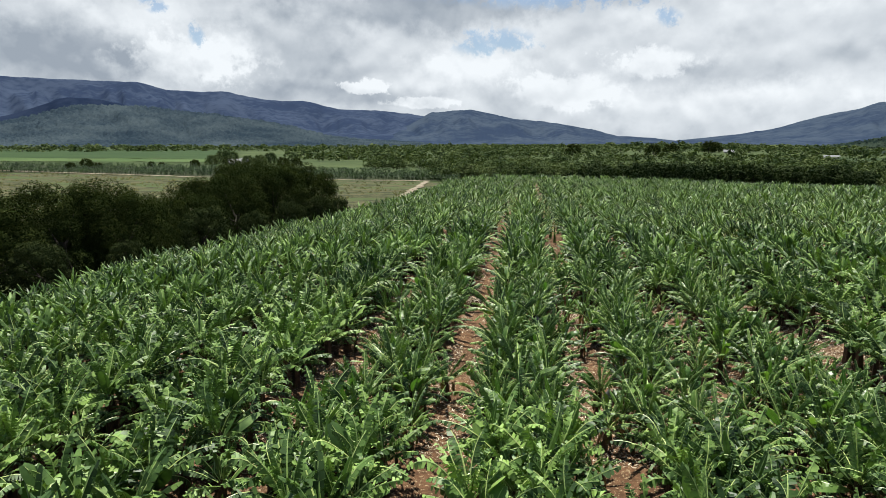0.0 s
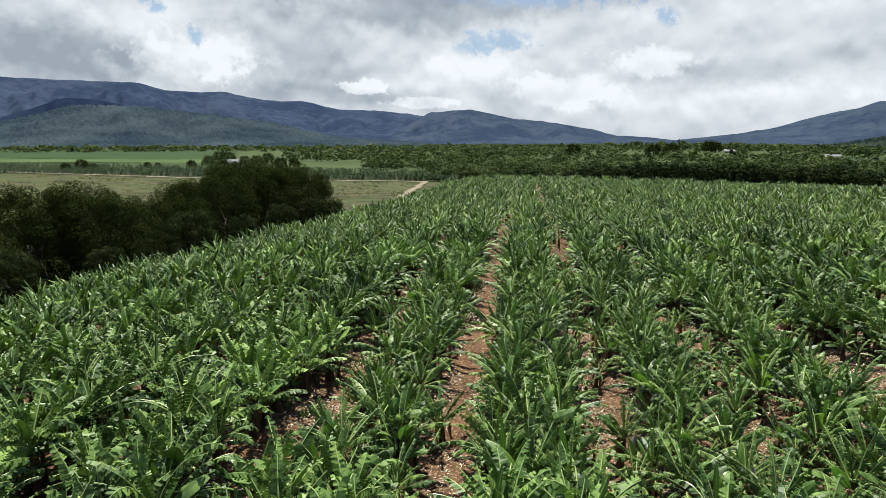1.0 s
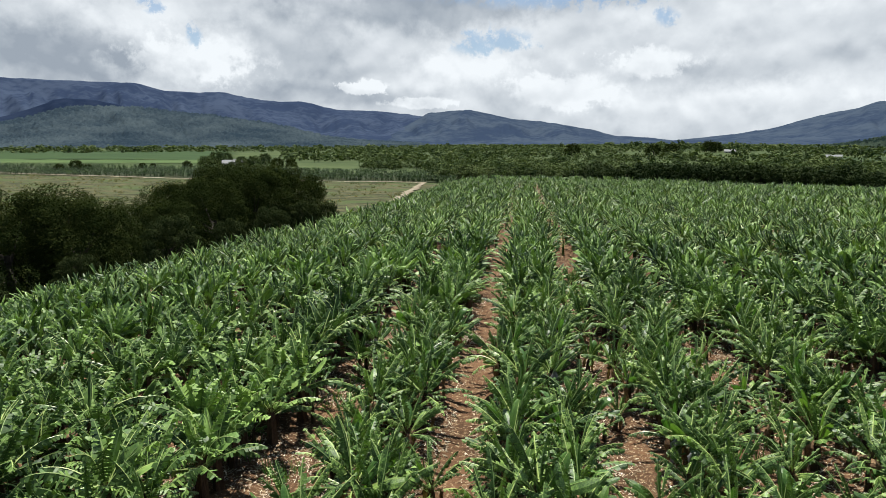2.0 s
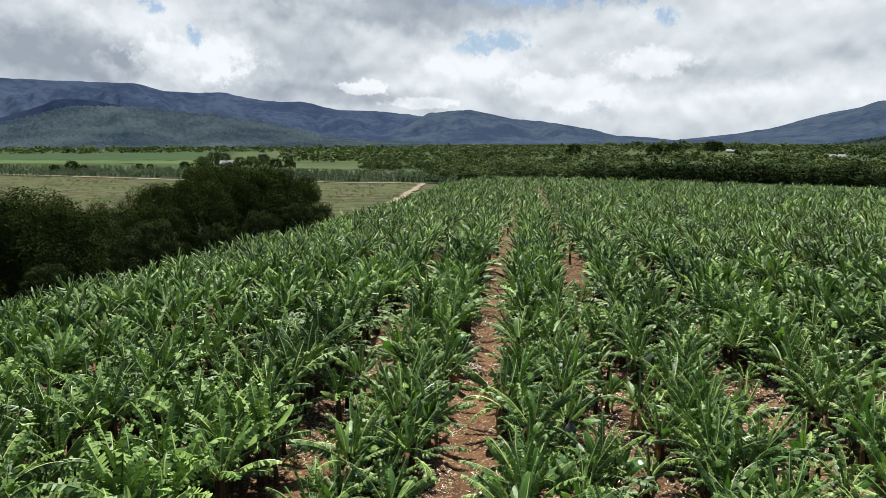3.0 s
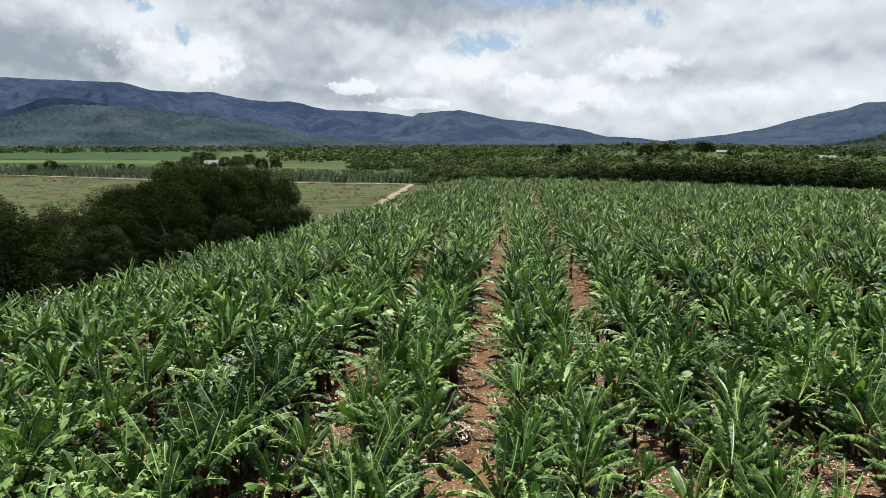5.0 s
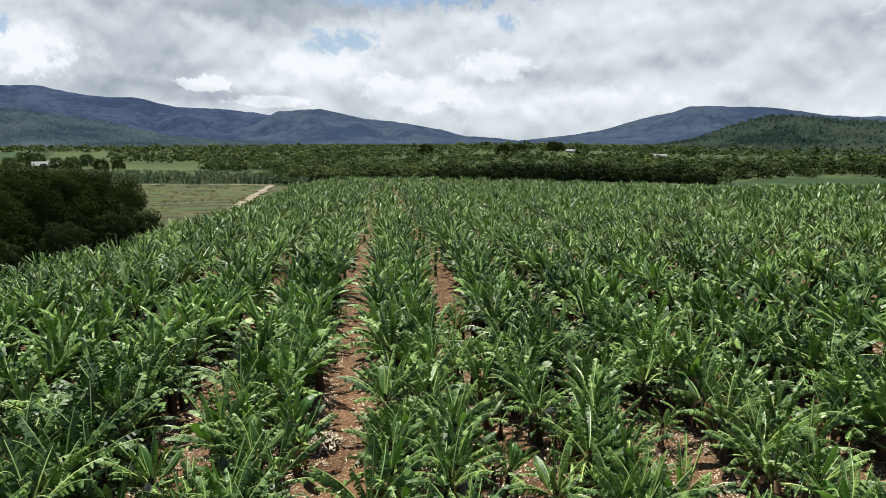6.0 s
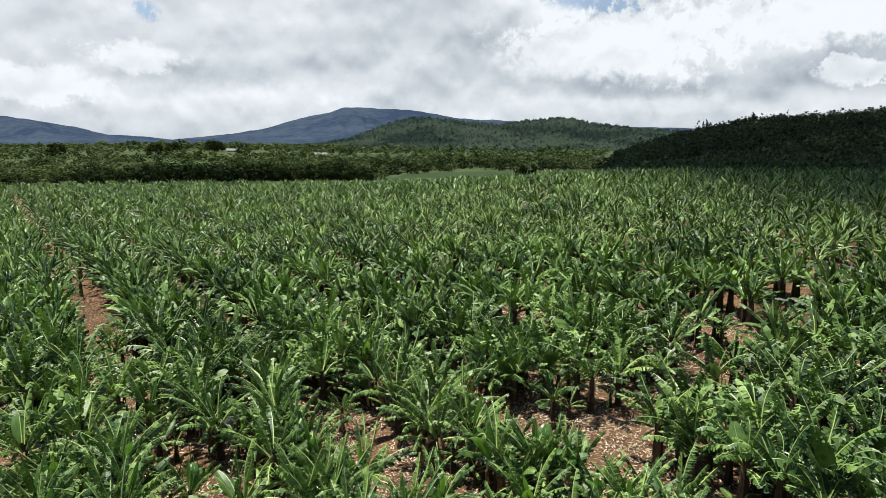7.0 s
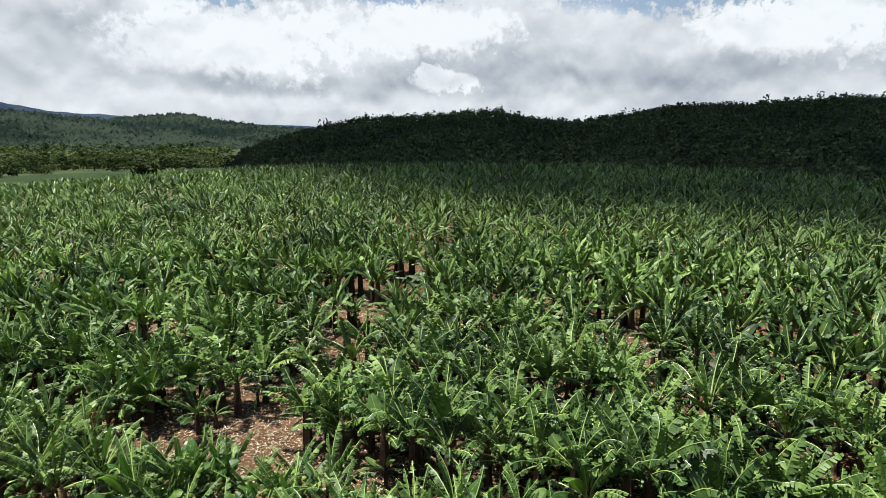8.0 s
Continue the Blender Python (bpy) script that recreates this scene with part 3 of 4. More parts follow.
def stem_geo(rng, height, sides=10, rows=7):
    """A banana pseudostem: stout, swollen at the foot, with overlapping leaf bases."""
    V, F = [], []
    for j in range(rows):
        s = j / (rows - 1)
        r = 0.15 * (1 - 0.45 * s) + 0.03 * (1 - s) ** 4 + 0.02 * math.sin(j * 2.3)
        for k in range(sides):
            a = 2 * math.pi * k / sides
            rr = r * (1 + 0.12 * math.sin(3 * a + j))
            V.append((rr * math.cos(a), rr * math.sin(a), -0.12 + (height + 0.12) * s))
    for j in range(rows - 1):
        for k in range(sides):
            F.append((j * sides + k, j * sides + (k + 1) % sides, (j + 1) * sides + (k + 1) % sides, (j + 1) * sides + k))
    return np.array(V), np.array(F), np.zeros(len(F), int)


def dry_geo(rng, length):
    """A dead brown leaf that hangs down along the stem, crumpled."""
    V, F = [], []
    n = 7
    for i in range(n + 1):
        s = i / n
        x = 0.13 + 0.30 * math.sin(min(1, s * 2) * 1.6) * 0.7 + 0.04 * rng.uniform(-1, 1)
        z = 0.12 * math.sin(s * 3) - length * s ** 1.3
        w = 0.04 + 0.13 * math.sin(math.pi * min(1, s + 0.05)) * rng.uniform(0.5, 1.2)
        V += [(x - 0.05, -w, z), (x + 0.04, 0, z + 0.02), (x - 0.05, w, z)]
        if i:
            b = len(V) - 6
            F += [(b, b + 1, b + 4, b + 3), (b + 1, b + 2, b + 5, b + 4)]
    return np.array(V), np.array(F), np.zeros(len(F), int)


def bag_geo(rng):
    """A plastic cover over a fruit bunch: a slack, creased tube, gathered at its top."""
    V, F = [], []
    sides, rows = 12, 8
    for j in range(rows):
        s = j / (rows - 1)
        r = 0.05 + 0.17 * sm(s / 0.35) - 0.03 * s
        for k in range(sides):
            a = 2 * math.pi * k / sides
            rr = r * (1 + 0.13 * math.sin(4 * a + 2 * j) + rng.uniform(-0.05, 0.05))
            V.append((rr * math.cos(a), rr * math.sin(a) * 0.9, -0.95 * s))
    for j in range(rows - 1):
        for k in range(sides):
            F.append((j * sides + k, j * sides + (k + 1) % sides, (j + 1) * sides + (k + 1) % sides, (j + 1) * sides + k))
    return np.array(V), np.array(F), np.zeros(len(F), int)


rng = random.Random(11)
# leaf classes, youngest first: length, half width, lift, droop, torn
CLASSES = [(1.15, 0.09, 1.50, 0.10, False), (1.42, 0.160, 1.36, 0.34, True), (1.60, 0.190, 1.14, 0.60, True), (1.62, 0.195, 0.88, 0.82, True),
           (1.52, 0.190, 0.58, 0.95, True), (1.32, 0.17, 0.18, 0.95, True), (1.25, 0.23, 1.12, 0.45, False), (1.30, 0.22, 0.80, 0.80, False)]
LEAVES = []
for ci, (ln, wd, lf, dr, torn) in enumerate(CLASSES):
    kinds = []
    for _ in range(4):
        g = leaf_geo(rng, ln * rng.uniform(0.92, 1.08), wd * rng.uniform(0.9, 1.1), lf + rng.uniform(-0.1, 0.1), dr * rng.uniform(0.8, 1.2), torn, 30 if torn else 10)
        kinds.append(link_mesh("leaf", *g[:2], [M_YOUNG if ci in (0, 6) else M_BLADE, M_RIB], g[2]))
    LEAVES.append(kinds)
LAYOUT = [0, 1, 1, 2, 2, 6, 3, 2, 3, 4, 7, 3, 4, 3, 5, 4, 5]
STEMS = [(h, link_mesh("pseudostem", *stem_geo(rng, h)[:2], [M_STEM], smooth=True)) for h in (1.15, 1.35, 1.55)]
DRYS = [link_mesh("dry_leaf", *dry_geo(rng, ln)[:2], [M_DRY]) for ln in (0.8, 1.0, 1.15)]
BAGS = [link_mesh("bunch_cover", *bag_geo(rng)[:2], [M_BAG], smooth=True) for _ in range(2)]


def banana_plant(kind):
    """One plant with its parts at the origin."""
    r = random.Random(100 + kind)
    plant = new("banana_plant")
    hs, stem = STEMS[kind % 3]
    child("pseudostem", stem, plant, label="brown fibrous pseudostem")
    turn = r.uniform(0, 6.28)
    layout = (LAYOUT if kind % 4 else LAYOUT[:-2])[kind % 2:]
    for i, c in enumerate(layout):
        turn += 2.40 + r.uniform(-0.35, 0.35)
        size = r.uniform(0.88, 1.1)
        m = pose(0, 0, hs - 0.10 - 0.05 * min(c, 5) % 5, 0, 0, math.degrees(turn)) @ pose(0.03 + 0.012 * c, 0, 0, r.uniform(-24, 24), r.uniform(-13, 13)) @ Matrix.Scale(size, 4)
        child("leaf", r.choice(LEAVES[c]), plant, m, "bright upright young leaf" if c == 0 else "")
    for i in range(2 + kind % 2):
        turn += 2.1
        child("dry_leaf", r.choice(DRYS), plant, pose(0, 0, hs - 0.2, 0, 0, math.degrees(turn)), "dead brown hanging leaf")
    if kind in (2, 5):
        child("bunch_cover", BAGS[kind % 2], plant, pose(0.42, 0, hs + 0.05, 0, 0, 40 * kind) if kind == 2 else pose(-0.2, -0.4, hs + 0.05, 0, 0, 80), "grey plastic bunch cover")
    label = "green banana plant with torn leaves on red soil"
    if kind in (2, 5):
        label = "green banana plant with a grey plastic bunch cover"
    elif kind % 4 == 0:
        label = "open-crowned green banana plant with torn leaves"
    return tagged(plant, label, "banana plant", "banana plants of the plantation")


def lane(x, y):
    """A gap that crosses the rows."""
    return 11.5 < x < 42 and abs(y - (17.8 + 0.15 * (x - 11))) < 0.85 + 0.3 * math.sin(x * 0.9)


def path_half(y):
    """Half the width of the open path between two rows: overgrown at first, then clear, closing again far off."""
    return 0.26 + 0.36 * float(sm((y - 13.5) / 4)) - 0.56 * min(1, max(0, (y - 26) / 22))


spots, rr = [], random.Random(5)
for k in range(-8, 23):
    for side in (-0.58, 0.58, 2.15):
        x0 = -1.75 + 4.3 * k + side
        y = -40 + rr.uniform(0, 1.6)
        between = side > 1
        while y < 190:
            y += (1.35 if between else 0.62) * rr.uniform(0.6, 1.4)
            x = x0 + rr.gauss(0, 0.42 if between else 0.32) + 0.10 * math.sin(y / 9 + k)
            if not in_field(np.array(x), np.array(y)) or rr.random() < 0.08 or lane(x, y) or abs(x - 0.4) < path_half(y):
                continue
            if between and (float(fbm(x / 7, y / 7, 2)) < (0.02 if y < 30 else -0.12) or (abs(x0 - 0.4) < 1 and 14 < y < 40) or (abs(x0 + 3.9) < 1 and 22 < y < 33)):
                continue
            size = rr.uniform(0.80, 1.02) * (0.62 if rr.random() < 0.14 else 1.0) * (0.85 if between else 1.0)
            spots.append((x, y, size, rr.uniform(0, 360), rr.uniform(-7, 7), rr.uniform(-7, 7)))
near_spots = [s for s in spots if -3.9 < s[0] < 14.5 and 7 < s[1] < 25.5]
far_spots = [s for s in spots if not (-3.9 < s[0] < 14.5 and 7 < s[1] < 25.5)]
suckers = []
for x, y, size, *rest in spots:
    if math.hypot(x - 4, y - 12) < 24 and rr.random() < 0.5:
        a, d = rr.uniform(0, 6.28), rr.uniform(0.3, 0.75)
        u, v = x + math.cos(a) * d, y + math.sin(a) * d
        if abs(u - 0.4) > 0.75 and not lane(u, v):
            suckers.append((u, v, rr.uniform(0.38, 0.66), rr.uniform(0, 360)))
PLANTS = [banana_plant(k) for k in range(8)]
for i, (x, y, size, turn, tx, ty) in enumerate(near_spots):
    m = pose(x, y, float(soil_height(x, y)), tx, ty, turn) @ Matrix.Scale(size, 4)
    kind = rr.choice((0, 1, 3, 4, 6, 7, 0, 1, 3, 4, 6, 7, 0, 1, 3, 7, 2, 5))
    if any(math.hypot(x - u, y - v) < 0.5 for u, v in ((6.3, 24.4), (4.0, 23.2), (10.2, 22.5))):
        kind = 2 if x > 5 else 5
    if i < 8:
        PLANTS[i].matrix_basis = m
    else:
        copy_thing(PLANTS[kind], m)


def plant_template(seed, nseg, layout, comb, wide=1.0):
    """A whole plant as arrays, for the part of the plantation that is too far off to pick plants apart."""
    r = random.Random(seed)
    V, Q, I, n = [], [], [], 0
    hs = r.uniform(1.15, 1.55)
    turn = r.uniform(0, 6.28)
    for c in layout:
        ln, wd, lf, dr, torn = CLASSES[c]
        v, f, idx = leaf_geo(r, ln * r.uniform(0.85, 1.1), wd * wide * r.uniform(0.9, 1.15), lf + r.uniform(-0.15, 0.15), dr * r.uniform(0.8, 1.2), torn, nseg, False, comb)
        turn += 2.4 + r.uniform(-0.4, 0.4)
        m = np.array(pose(0, 0, hs - 0.06 * c, 0, 0, math.degrees(turn)) @ pose(0.04, 0, 0, r.uniform(-24, 24), r.uniform(-13, 13)))
        V.append(v @ m[:3, :3].T + m[:3, 3]), Q.append(f + n), I.append(idx)
        n += len(v)
    v, f, idx = stem_geo(r, hs, 4 if nseg > 5 else 3, 2)
    V.append(v), Q.append(f + n), I.append(idx + (2 if nseg > 5 else 0))
    return np.concatenate(V), np.concatenate(Q), np.concatenate(I)


SUCKERS = [plant_template(160 + k, 7, (2, 7, 3, 4, 4, 5, 5)[k % 2:], 0.3, 0.8) for k in range(6)]
NEARROWS = [plant_template(120 + k, 19, LAYOUT[1 - k % 2:16], 1.0, 1.0) for k in range(8)]
MIDPLANTS = [plant_template(40 + k, 8, LAYOUT[1 - k % 2:13 + k % 3], 0.5, 0.8) for k in range(8)]
FARPLANTS = [plant_template(60 + k, 4, [1, 2, 3, 2, 3, 4, 4, 5, 3, 2], 0.12, 0.64) for k in range(8)]
FARTHEST = [plant_template(80 + k, 3, [1, 2, 3, 3, 4, 4, 2], 0.1, 0.72) for k in range(8)]


def place_plant(s, templates):
    x, y, size, turn = s[:4]
    return rr.randrange(len(templates)), x, y, float(soil_height(x, y)), radians(turn), size, 1.0


def away(s):
    return math.hypot(s[0] - 4, s[1] - 12)


FAR_MATS = [M_BLADE_FAR, M_RIB_FAR, M_STEM]
unseen = lambda s: s[1] < 3 and s[0] < 14
close = [s for s in far_spots if away(s) < 20.5 and not unseen(s)]
below = lambda s: unseen(s) and s[0] > -13 and s[1] > -18
mid = [s for s in far_spots if (20.5 <= away(s) < 34 and not unseen(s)) or below(s)]
further = [s for s in far_spots if 34 <= away(s) < 64 and not unseen(s) and rr.random() < 0.95]
distant = [(s[0], s[1], s[2] * 1.1, s[3]) for s in far_spots if (away(s) >= 64 or unseen(s)) and not below(s) and rr.random() < 0.58]
scatter("banana_suckers", SUCKERS, [place_plant(s, SUCKERS) for s in suckers if not unseen(s)], FAR_MATS, "young green banana suckers at the feet of the plants", "banana suckers")
scatter("near_banana_rows", NEARROWS, [place_plant(s, NEARROWS) for s in close], FAR_MATS, "thick rows of green banana plants with torn leaves", "banana plantation")
scatter("banana_rows", MIDPLANTS, [place_plant(s, MIDPLANTS) for s in mid], FAR_MATS, "dense rows of green banana plants", "banana plantation")
scatter("further_banana_rows", FARPLANTS, [place_plant(s, FARPLANTS) for s in further], FAR_MATS, "further dense rows of green banana plants", "banana plantation")
scatter("distant_banana_rows", FARTHEST, [place_plant(s, FARTHEST) for s in distant], FAR_MATS, "far dense rows of green banana plants", "banana plantation")

patch("block_ground", [(-24, 211), (-125, 222), (-325, 256), (-330, 335), (-24, 258)], 5.0, 0.25, M_UNDER, "green ground under the banana block, coloured dark for shade")
# a further block of bananas behind the fallow field
block = []
for i in range(3200):
    u, v = rr.random(), rr.random() ** 1.6
    x = -22 - 300 * u ** 1.2
    y = 211 + 40 * u + (46 + 40 * u) * v
    block.append((rr.randrange(7), x, y, float(ground(x, y)), rr.uniform(0, 6.28), rr.uniform(0.75, 0.95), 1.0))
scatter("banana_block", FARTHEST, block, [M_BLOCK, M_BLOCK, M_STEM], "separate block of banana plants behind the fallow field, coloured dark for cloud shade", "banana plantation")


# ---- litter and weeds between the rows ----
def litter_templates():
    T = []
    for k in range(6):
        r = random.Random(k)
        L, w = r.uniform(0.03, 0.085), r.uniform(0.01, 0.028)
        V = [(-L, -w, 0.02), (L, -w * 0.5, 0.02 + r.uniform(0, 0.06)), (L, w * 0.5, 0.02 + r.uniform(0, 0.06)), (-L, w, 0.025)]
        T.append((np.array(V), np.array([(0, 1, 2, 3)]), np.zeros(1, int)))
    return T


bits = []
for i in range(140000):
    x, y = rr.uniform(-8, 28), rr.uniform(8, 36)
    pile = float(fbm(x / 2.6, y / 2.6, 3))
    if lane(x, y) or (pile > (-0.2 if x < 2.4 else -0.32) + 0.1 * rr.random() and not (abs(x - 0.25) < 0.25 and pile < 0.2)):
        bits.append((rr.randrange(6), x, y, float(soil_height(x, y)) + rr.uniform(0, 0.03), rr.uniform(0, 6.28), rr.uniform(0.32, 0.8), 1.0))
scatter("leaf_litter", litter_templates(), bits, [M_LITTER], "pale dry leaf litter on red soil", "leaf litter")


def heap_of_trash(x, y, reach, tall, count, mat_base, label, category, name):
    """A low mound with loose pieces of dry leaf lying all over it."""
    r = random.Random(int(100 * reach))
    ob = new(name)
    ob.matrix_basis = pose(x, y, float(soil_height(x, y)))
    n, m = 22, 7
    V, Q = [], []
    for j in range(m):
        for k in range(n):
            a, u = 2 * math.pi * k / n, j / (m - 1)
            rad = reach * (1 - u) * (1 + 0.25 * math.sin(2 * a + 1) + r.uniform(-0.08, 0.08)) + 0.01
            V.append((rad * math.cos(a), rad * math.sin(a), -0.06 + (tall + 0.06) * math.sin(u * 1.57) * r.uniform(0.85, 1.1)))
            if j:
                Q.append(((j - 1) * n + k, (j - 1) * n + (k + 1) % n, j * n + (k + 1) % n, j * n + k))
    child("mound", big_mesh("mound", np.array(V), np.array(Q), [mat_base]), ob)
    if count:
        T = litter_templates()
        V, Q = [], []
        for k in range(count):
            v, q, _ = T[k % 6]
            a, u = r.uniform(0, 6.28), math.sqrt(r.random())
            m4 = np.array(pose(u * reach * math.cos(a), u * reach * math.sin(a), tall * math.cos(u * 1.57) + r.uniform(0, 0.06), r.uniform(-40, 40), r.uniform(-40, 40), r.uniform(0, 360)))
            Q.append(q + 4 * k), V.append(v @ m4[:3, :3].T + m4[:3, 3])
        child("dry_cover", big_mesh("dry_cover", np.concatenate(V), np.concatenate(Q), [M_LITTER]), ob, label="pale dry scraps of leaf")
    return tagged(ob, label, category)


heap_of_trash(-0.15, 24.6, 0.5, 0.3, 260, M_SOIL, "pale heap of dry leaf trash beside the path", "leaf heap", "leaf_heap")
heap_of_trash(3.95, 25.2, 0.55, 0.42, 0, M_SOIL, "bare red soil mound between the rows", "soil mound", "soil_mound")


def tuft_templates():
    T = []
    for k in range(4):
        r = random.Random(70 + k)
        V, Q = [], []
        for b in range(16):
            a, ln, w = r.uniform(0, 6.28), r.uniform(0.15, 0.42), 0.012
            c, s, ox, oy = math.cos(a), math.sin(a), r.uniform(-0.12, 0.12), r.uniform(-0.12, 0.12)
            n = len(V)
            V += [(ox - s * w, oy + c * w, 0), (ox + s * w, oy - c * w, 0), (ox + c * ln * 0.5 + s * w * 0.5, oy + s * ln * 0.5, ln), (ox + c * ln * 0.5 - s * w * 0.5, oy + s * ln * 0.5 + c * w, ln)]
            Q.append((n, n + 1, n + 2, n + 3))
        T.append((np.array(V), np.array(Q), np.zeros(len(Q), int)))
    return T


tufts = []
for i in range(5000):
    x, y = rr.uniform(-14, 32), rr.uniform(5, 42)
    if float(fbm(x / 2.2 + 50, y / 2.2, 3)) > 0.10 and abs(x - 0.4) > 0.6:
        tufts.append((rr.randrange(4), x, y, float(soil_height(x, y)) - 0.01, rr.uniform(0, 6.28), rr.uniform(0.6, 1.3), 1.0))
scatter("weeds", tuft_templates(), tufts, [M_WEED], "green weed tufts between the banana rows", "weeds")


# ---- trees ----
def clump_cloud(r, n, centres, leaf, loose=0.55, broad=0.55, shell=0.55):
    """Leaf sprays round clump centres (x, y, z, radius): bent quads at uneven angles, thicker towards the outside."""
    c = np.array(centres)[r.randint(0, len(centres), n)]
    d = r.normal(size=(n, 3))
    d /= np.linalg.norm(d, axis=1)[:, None]
    p = c[:, :3] + d * (c[:, 3:4] * r.uniform(shell, 1.05, (n, 1))) * np.array([1, 1, 0.8])
    nrm = d + r.normal(size=(n, 3)) * loose + np.array([0, 0, 0.35])
    nrm /= np.linalg.norm(nrm, axis=1)[:, None]
    a = np.cross(nrm, r.normal(size=(n, 3)))
    a /= np.linalg.norm(a, axis=1)[:, None]
    b = np.cross(nrm, a)
    s = leaf * r.uniform(0.55, 1.3, (n, 1))
    V = np.stack([p - a * s, p - b * s * broad, p + a * s + nrm * s * 0.3, p + b * s * broad - nrm * s * 0.2], 1).reshape(-1, 3)
    return V, np.arange(4 * n).reshape(-1, 4)


def limb(V, Q, a, b, ra, rb, sides=7):
    a, b = Vector(a), Vector(b)
    z = (b - a).normalized()
    x = z.orthogonal().normalized()
    y = z.cross(x)
    n = len(V)
    for p, r in ((a, ra), (a.lerp(b, 0.5) + x * ra * 0.4, (ra + rb) / 2), (b, rb)):
        for k in range(sides):
            t = 2 * math.pi * k / sides
            V.append(tuple(p + (x * math.cos(t) + y * math.sin(t)) * r))
    for j in range(2):
        for k in range(sides):
            Q.append((n + j * sides + k, n + j * sides + (k + 1) % sides, n + (j + 1) * sides + (k + 1) % sides, n + (j + 1) * sides + k))


def big_tree(seed, height, spread, leaves, leaf, mat, lobes=40):
    """A broad tree: tapered trunk, limbs and a domed crown of leaf clumps, large ones low and wide, smaller ones towards the top."""
    r, q = np.random.RandomState(seed), random.Random(seed)
    V, Q, centres = [], [], []
    limb(V, Q, (0, 0, -0.4), (0.2, 0.1, height * 0.42), 0.32, 0.22)
    bulge = [(q.uniform(0, 6.28), q.uniform(0.75, 1.2)) for _ in range(5)]
    for k in range(lobes):
        a = 2.4 * k + q.uniform(-0.4, 0.4)
        up = 0.10 + 0.82 * ((k + 0.5) / lobes) ** 0.9
        lump = 1 + sum(0.16 * (w - 1) * 5 * max(0, math.cos(a - b)) ** 3 for b, w in bulge)
        reach = spread * lump * math.sqrt(max(0.02, 1 - (max(0, up - 0.28) / 0.70) ** 2)) * q.uniform(0.72, 0.95) * (0.9 if up < 0.2 else 1)
        c = (math.cos(a) * reach, math.sin(a) * reach, height * (up + q.uniform(-0.03, 0.03)))
        centres.append((*c, spread * q.uniform(0.20, 0.36)))
        if k % 5 == 0:
            limb(V, Q, (0.1, 0.05, height * q.uniform(0.2, 0.42)), [v * 0.85 for v in c], 0.13, 0.03, 5)
    trunk = big_mesh("trunk", np.array(V), np.array(Q), [M_DARKBARK], smooth=True)
    crown = big_mesh("crown", *clump_cloud(r, leaves, centres, leaf, 0.22, 0.6, 0.8), [mat])
    return trunk, crown


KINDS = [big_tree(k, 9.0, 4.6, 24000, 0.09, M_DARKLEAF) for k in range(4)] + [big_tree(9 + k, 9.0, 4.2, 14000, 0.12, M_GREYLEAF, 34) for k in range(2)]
CREEK = [(-40, 24, 8.6), (-46, 31, 9.4), (-39, 34, 8.4), (-47, 41, 9.6), (-40, 44, 8.8), (-53, 37, 9.6), (-44, 50, 7.2), (-54, 47, 9.2), (-36.5, 48, 7.4), (-41.5, 52.5, 8.6), (-46, 57, 7.2), (-37, 52.5, 6.2),
         (-36, 62, 7.0), (-43, 65, 7.4), (-35, 69, 9.2), (-41, 73, 9.2), (-33, 77, 10), (-39, 81, 11.2), (-46, 78, 8.4), (-32, 85, 10), (-38, 89, 11), (-44, 89, 10.8), (-32, 92, 8.6)]
edge = random.Random(3)
for y in np.arange(25, 90, 8.5):
    CREEK.append((float(np.interp(y, FY, FX)) - edge.uniform(3.4, 5.0), float(y), edge.uniform(3.4, 5.9)))
for i, (x, y, h) in enumerate(CREEK):
    h = h * 1.12 if 6 < h and y < 60 else h
    tree = new("tree")
    tree.matrix_basis = pose(x, y, float(ground(x, y)), 0, 0, 77 * i) @ Matrix.Scale(h / 9.0, 4)
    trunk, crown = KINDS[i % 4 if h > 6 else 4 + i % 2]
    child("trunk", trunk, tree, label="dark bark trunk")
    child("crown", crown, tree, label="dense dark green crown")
    tagged(tree, "dense dark green creek tree beside the plantation, darkened further for cloud shade" if h > 6 else "low dark green bush at the plantation edge", "tree", "trees along the creek")


def tree_template(seed, n, leaf, shape):
    """A far tree of about 8 m as arrays: trunk and rounded clumps of leaf sprays."""
    r, q = np.random.RandomState(seed), random.Random(seed)
    V, Q, centres = [], [], []
    limb(V, Q, (0, 0, -0.5), (0.2, 0, 3.4), 0.20, 0.08, 4)
    for k in range(8):
        a, up = q.uniform(0, 6.28), q.uniform(0.10, 0.80)
        reach = shape * math.sqrt(max(0.05, 1 - (up / 0.95) ** 2)) * q.uniform(0.3, 0.9)
        centres.append((math.cos(a) * reach, math.sin(a) * reach, 8 * up, shape * q.uniform(0.38, 0.55)))
    v, f = clump_cloud(r, n, centres, leaf, 0.25, 0.9, 0.75)
    V, Q = np.array(V), np.array(Q)
    return np.concatenate([V, v]), np.concatenate([Q, f + len(V)]), np.concatenate([np.ones(len(Q), int), np.zeros(len(f), int)])


TREES = [tree_template(k, 140, 0.42, (3.8, 3.0, 4.4, 2.8)[k % 4]) for k in range(8)]
FARTREES = [tree_template(20 + k, 20, 1.15, (4.2, 3.4, 4.8, 2.8)[k % 4]) for k in range(8)]

HILLTREES = [tree_template(50 + k, 26, 0.85, (3.6, 3.0, 4.2, 2.6)[k % 4]) for k in range(8)]


def polar(az, d):
    return EYE[0] + math.sin(radians(az)) * d, EYE[1] + math.cos(radians(az)) * d


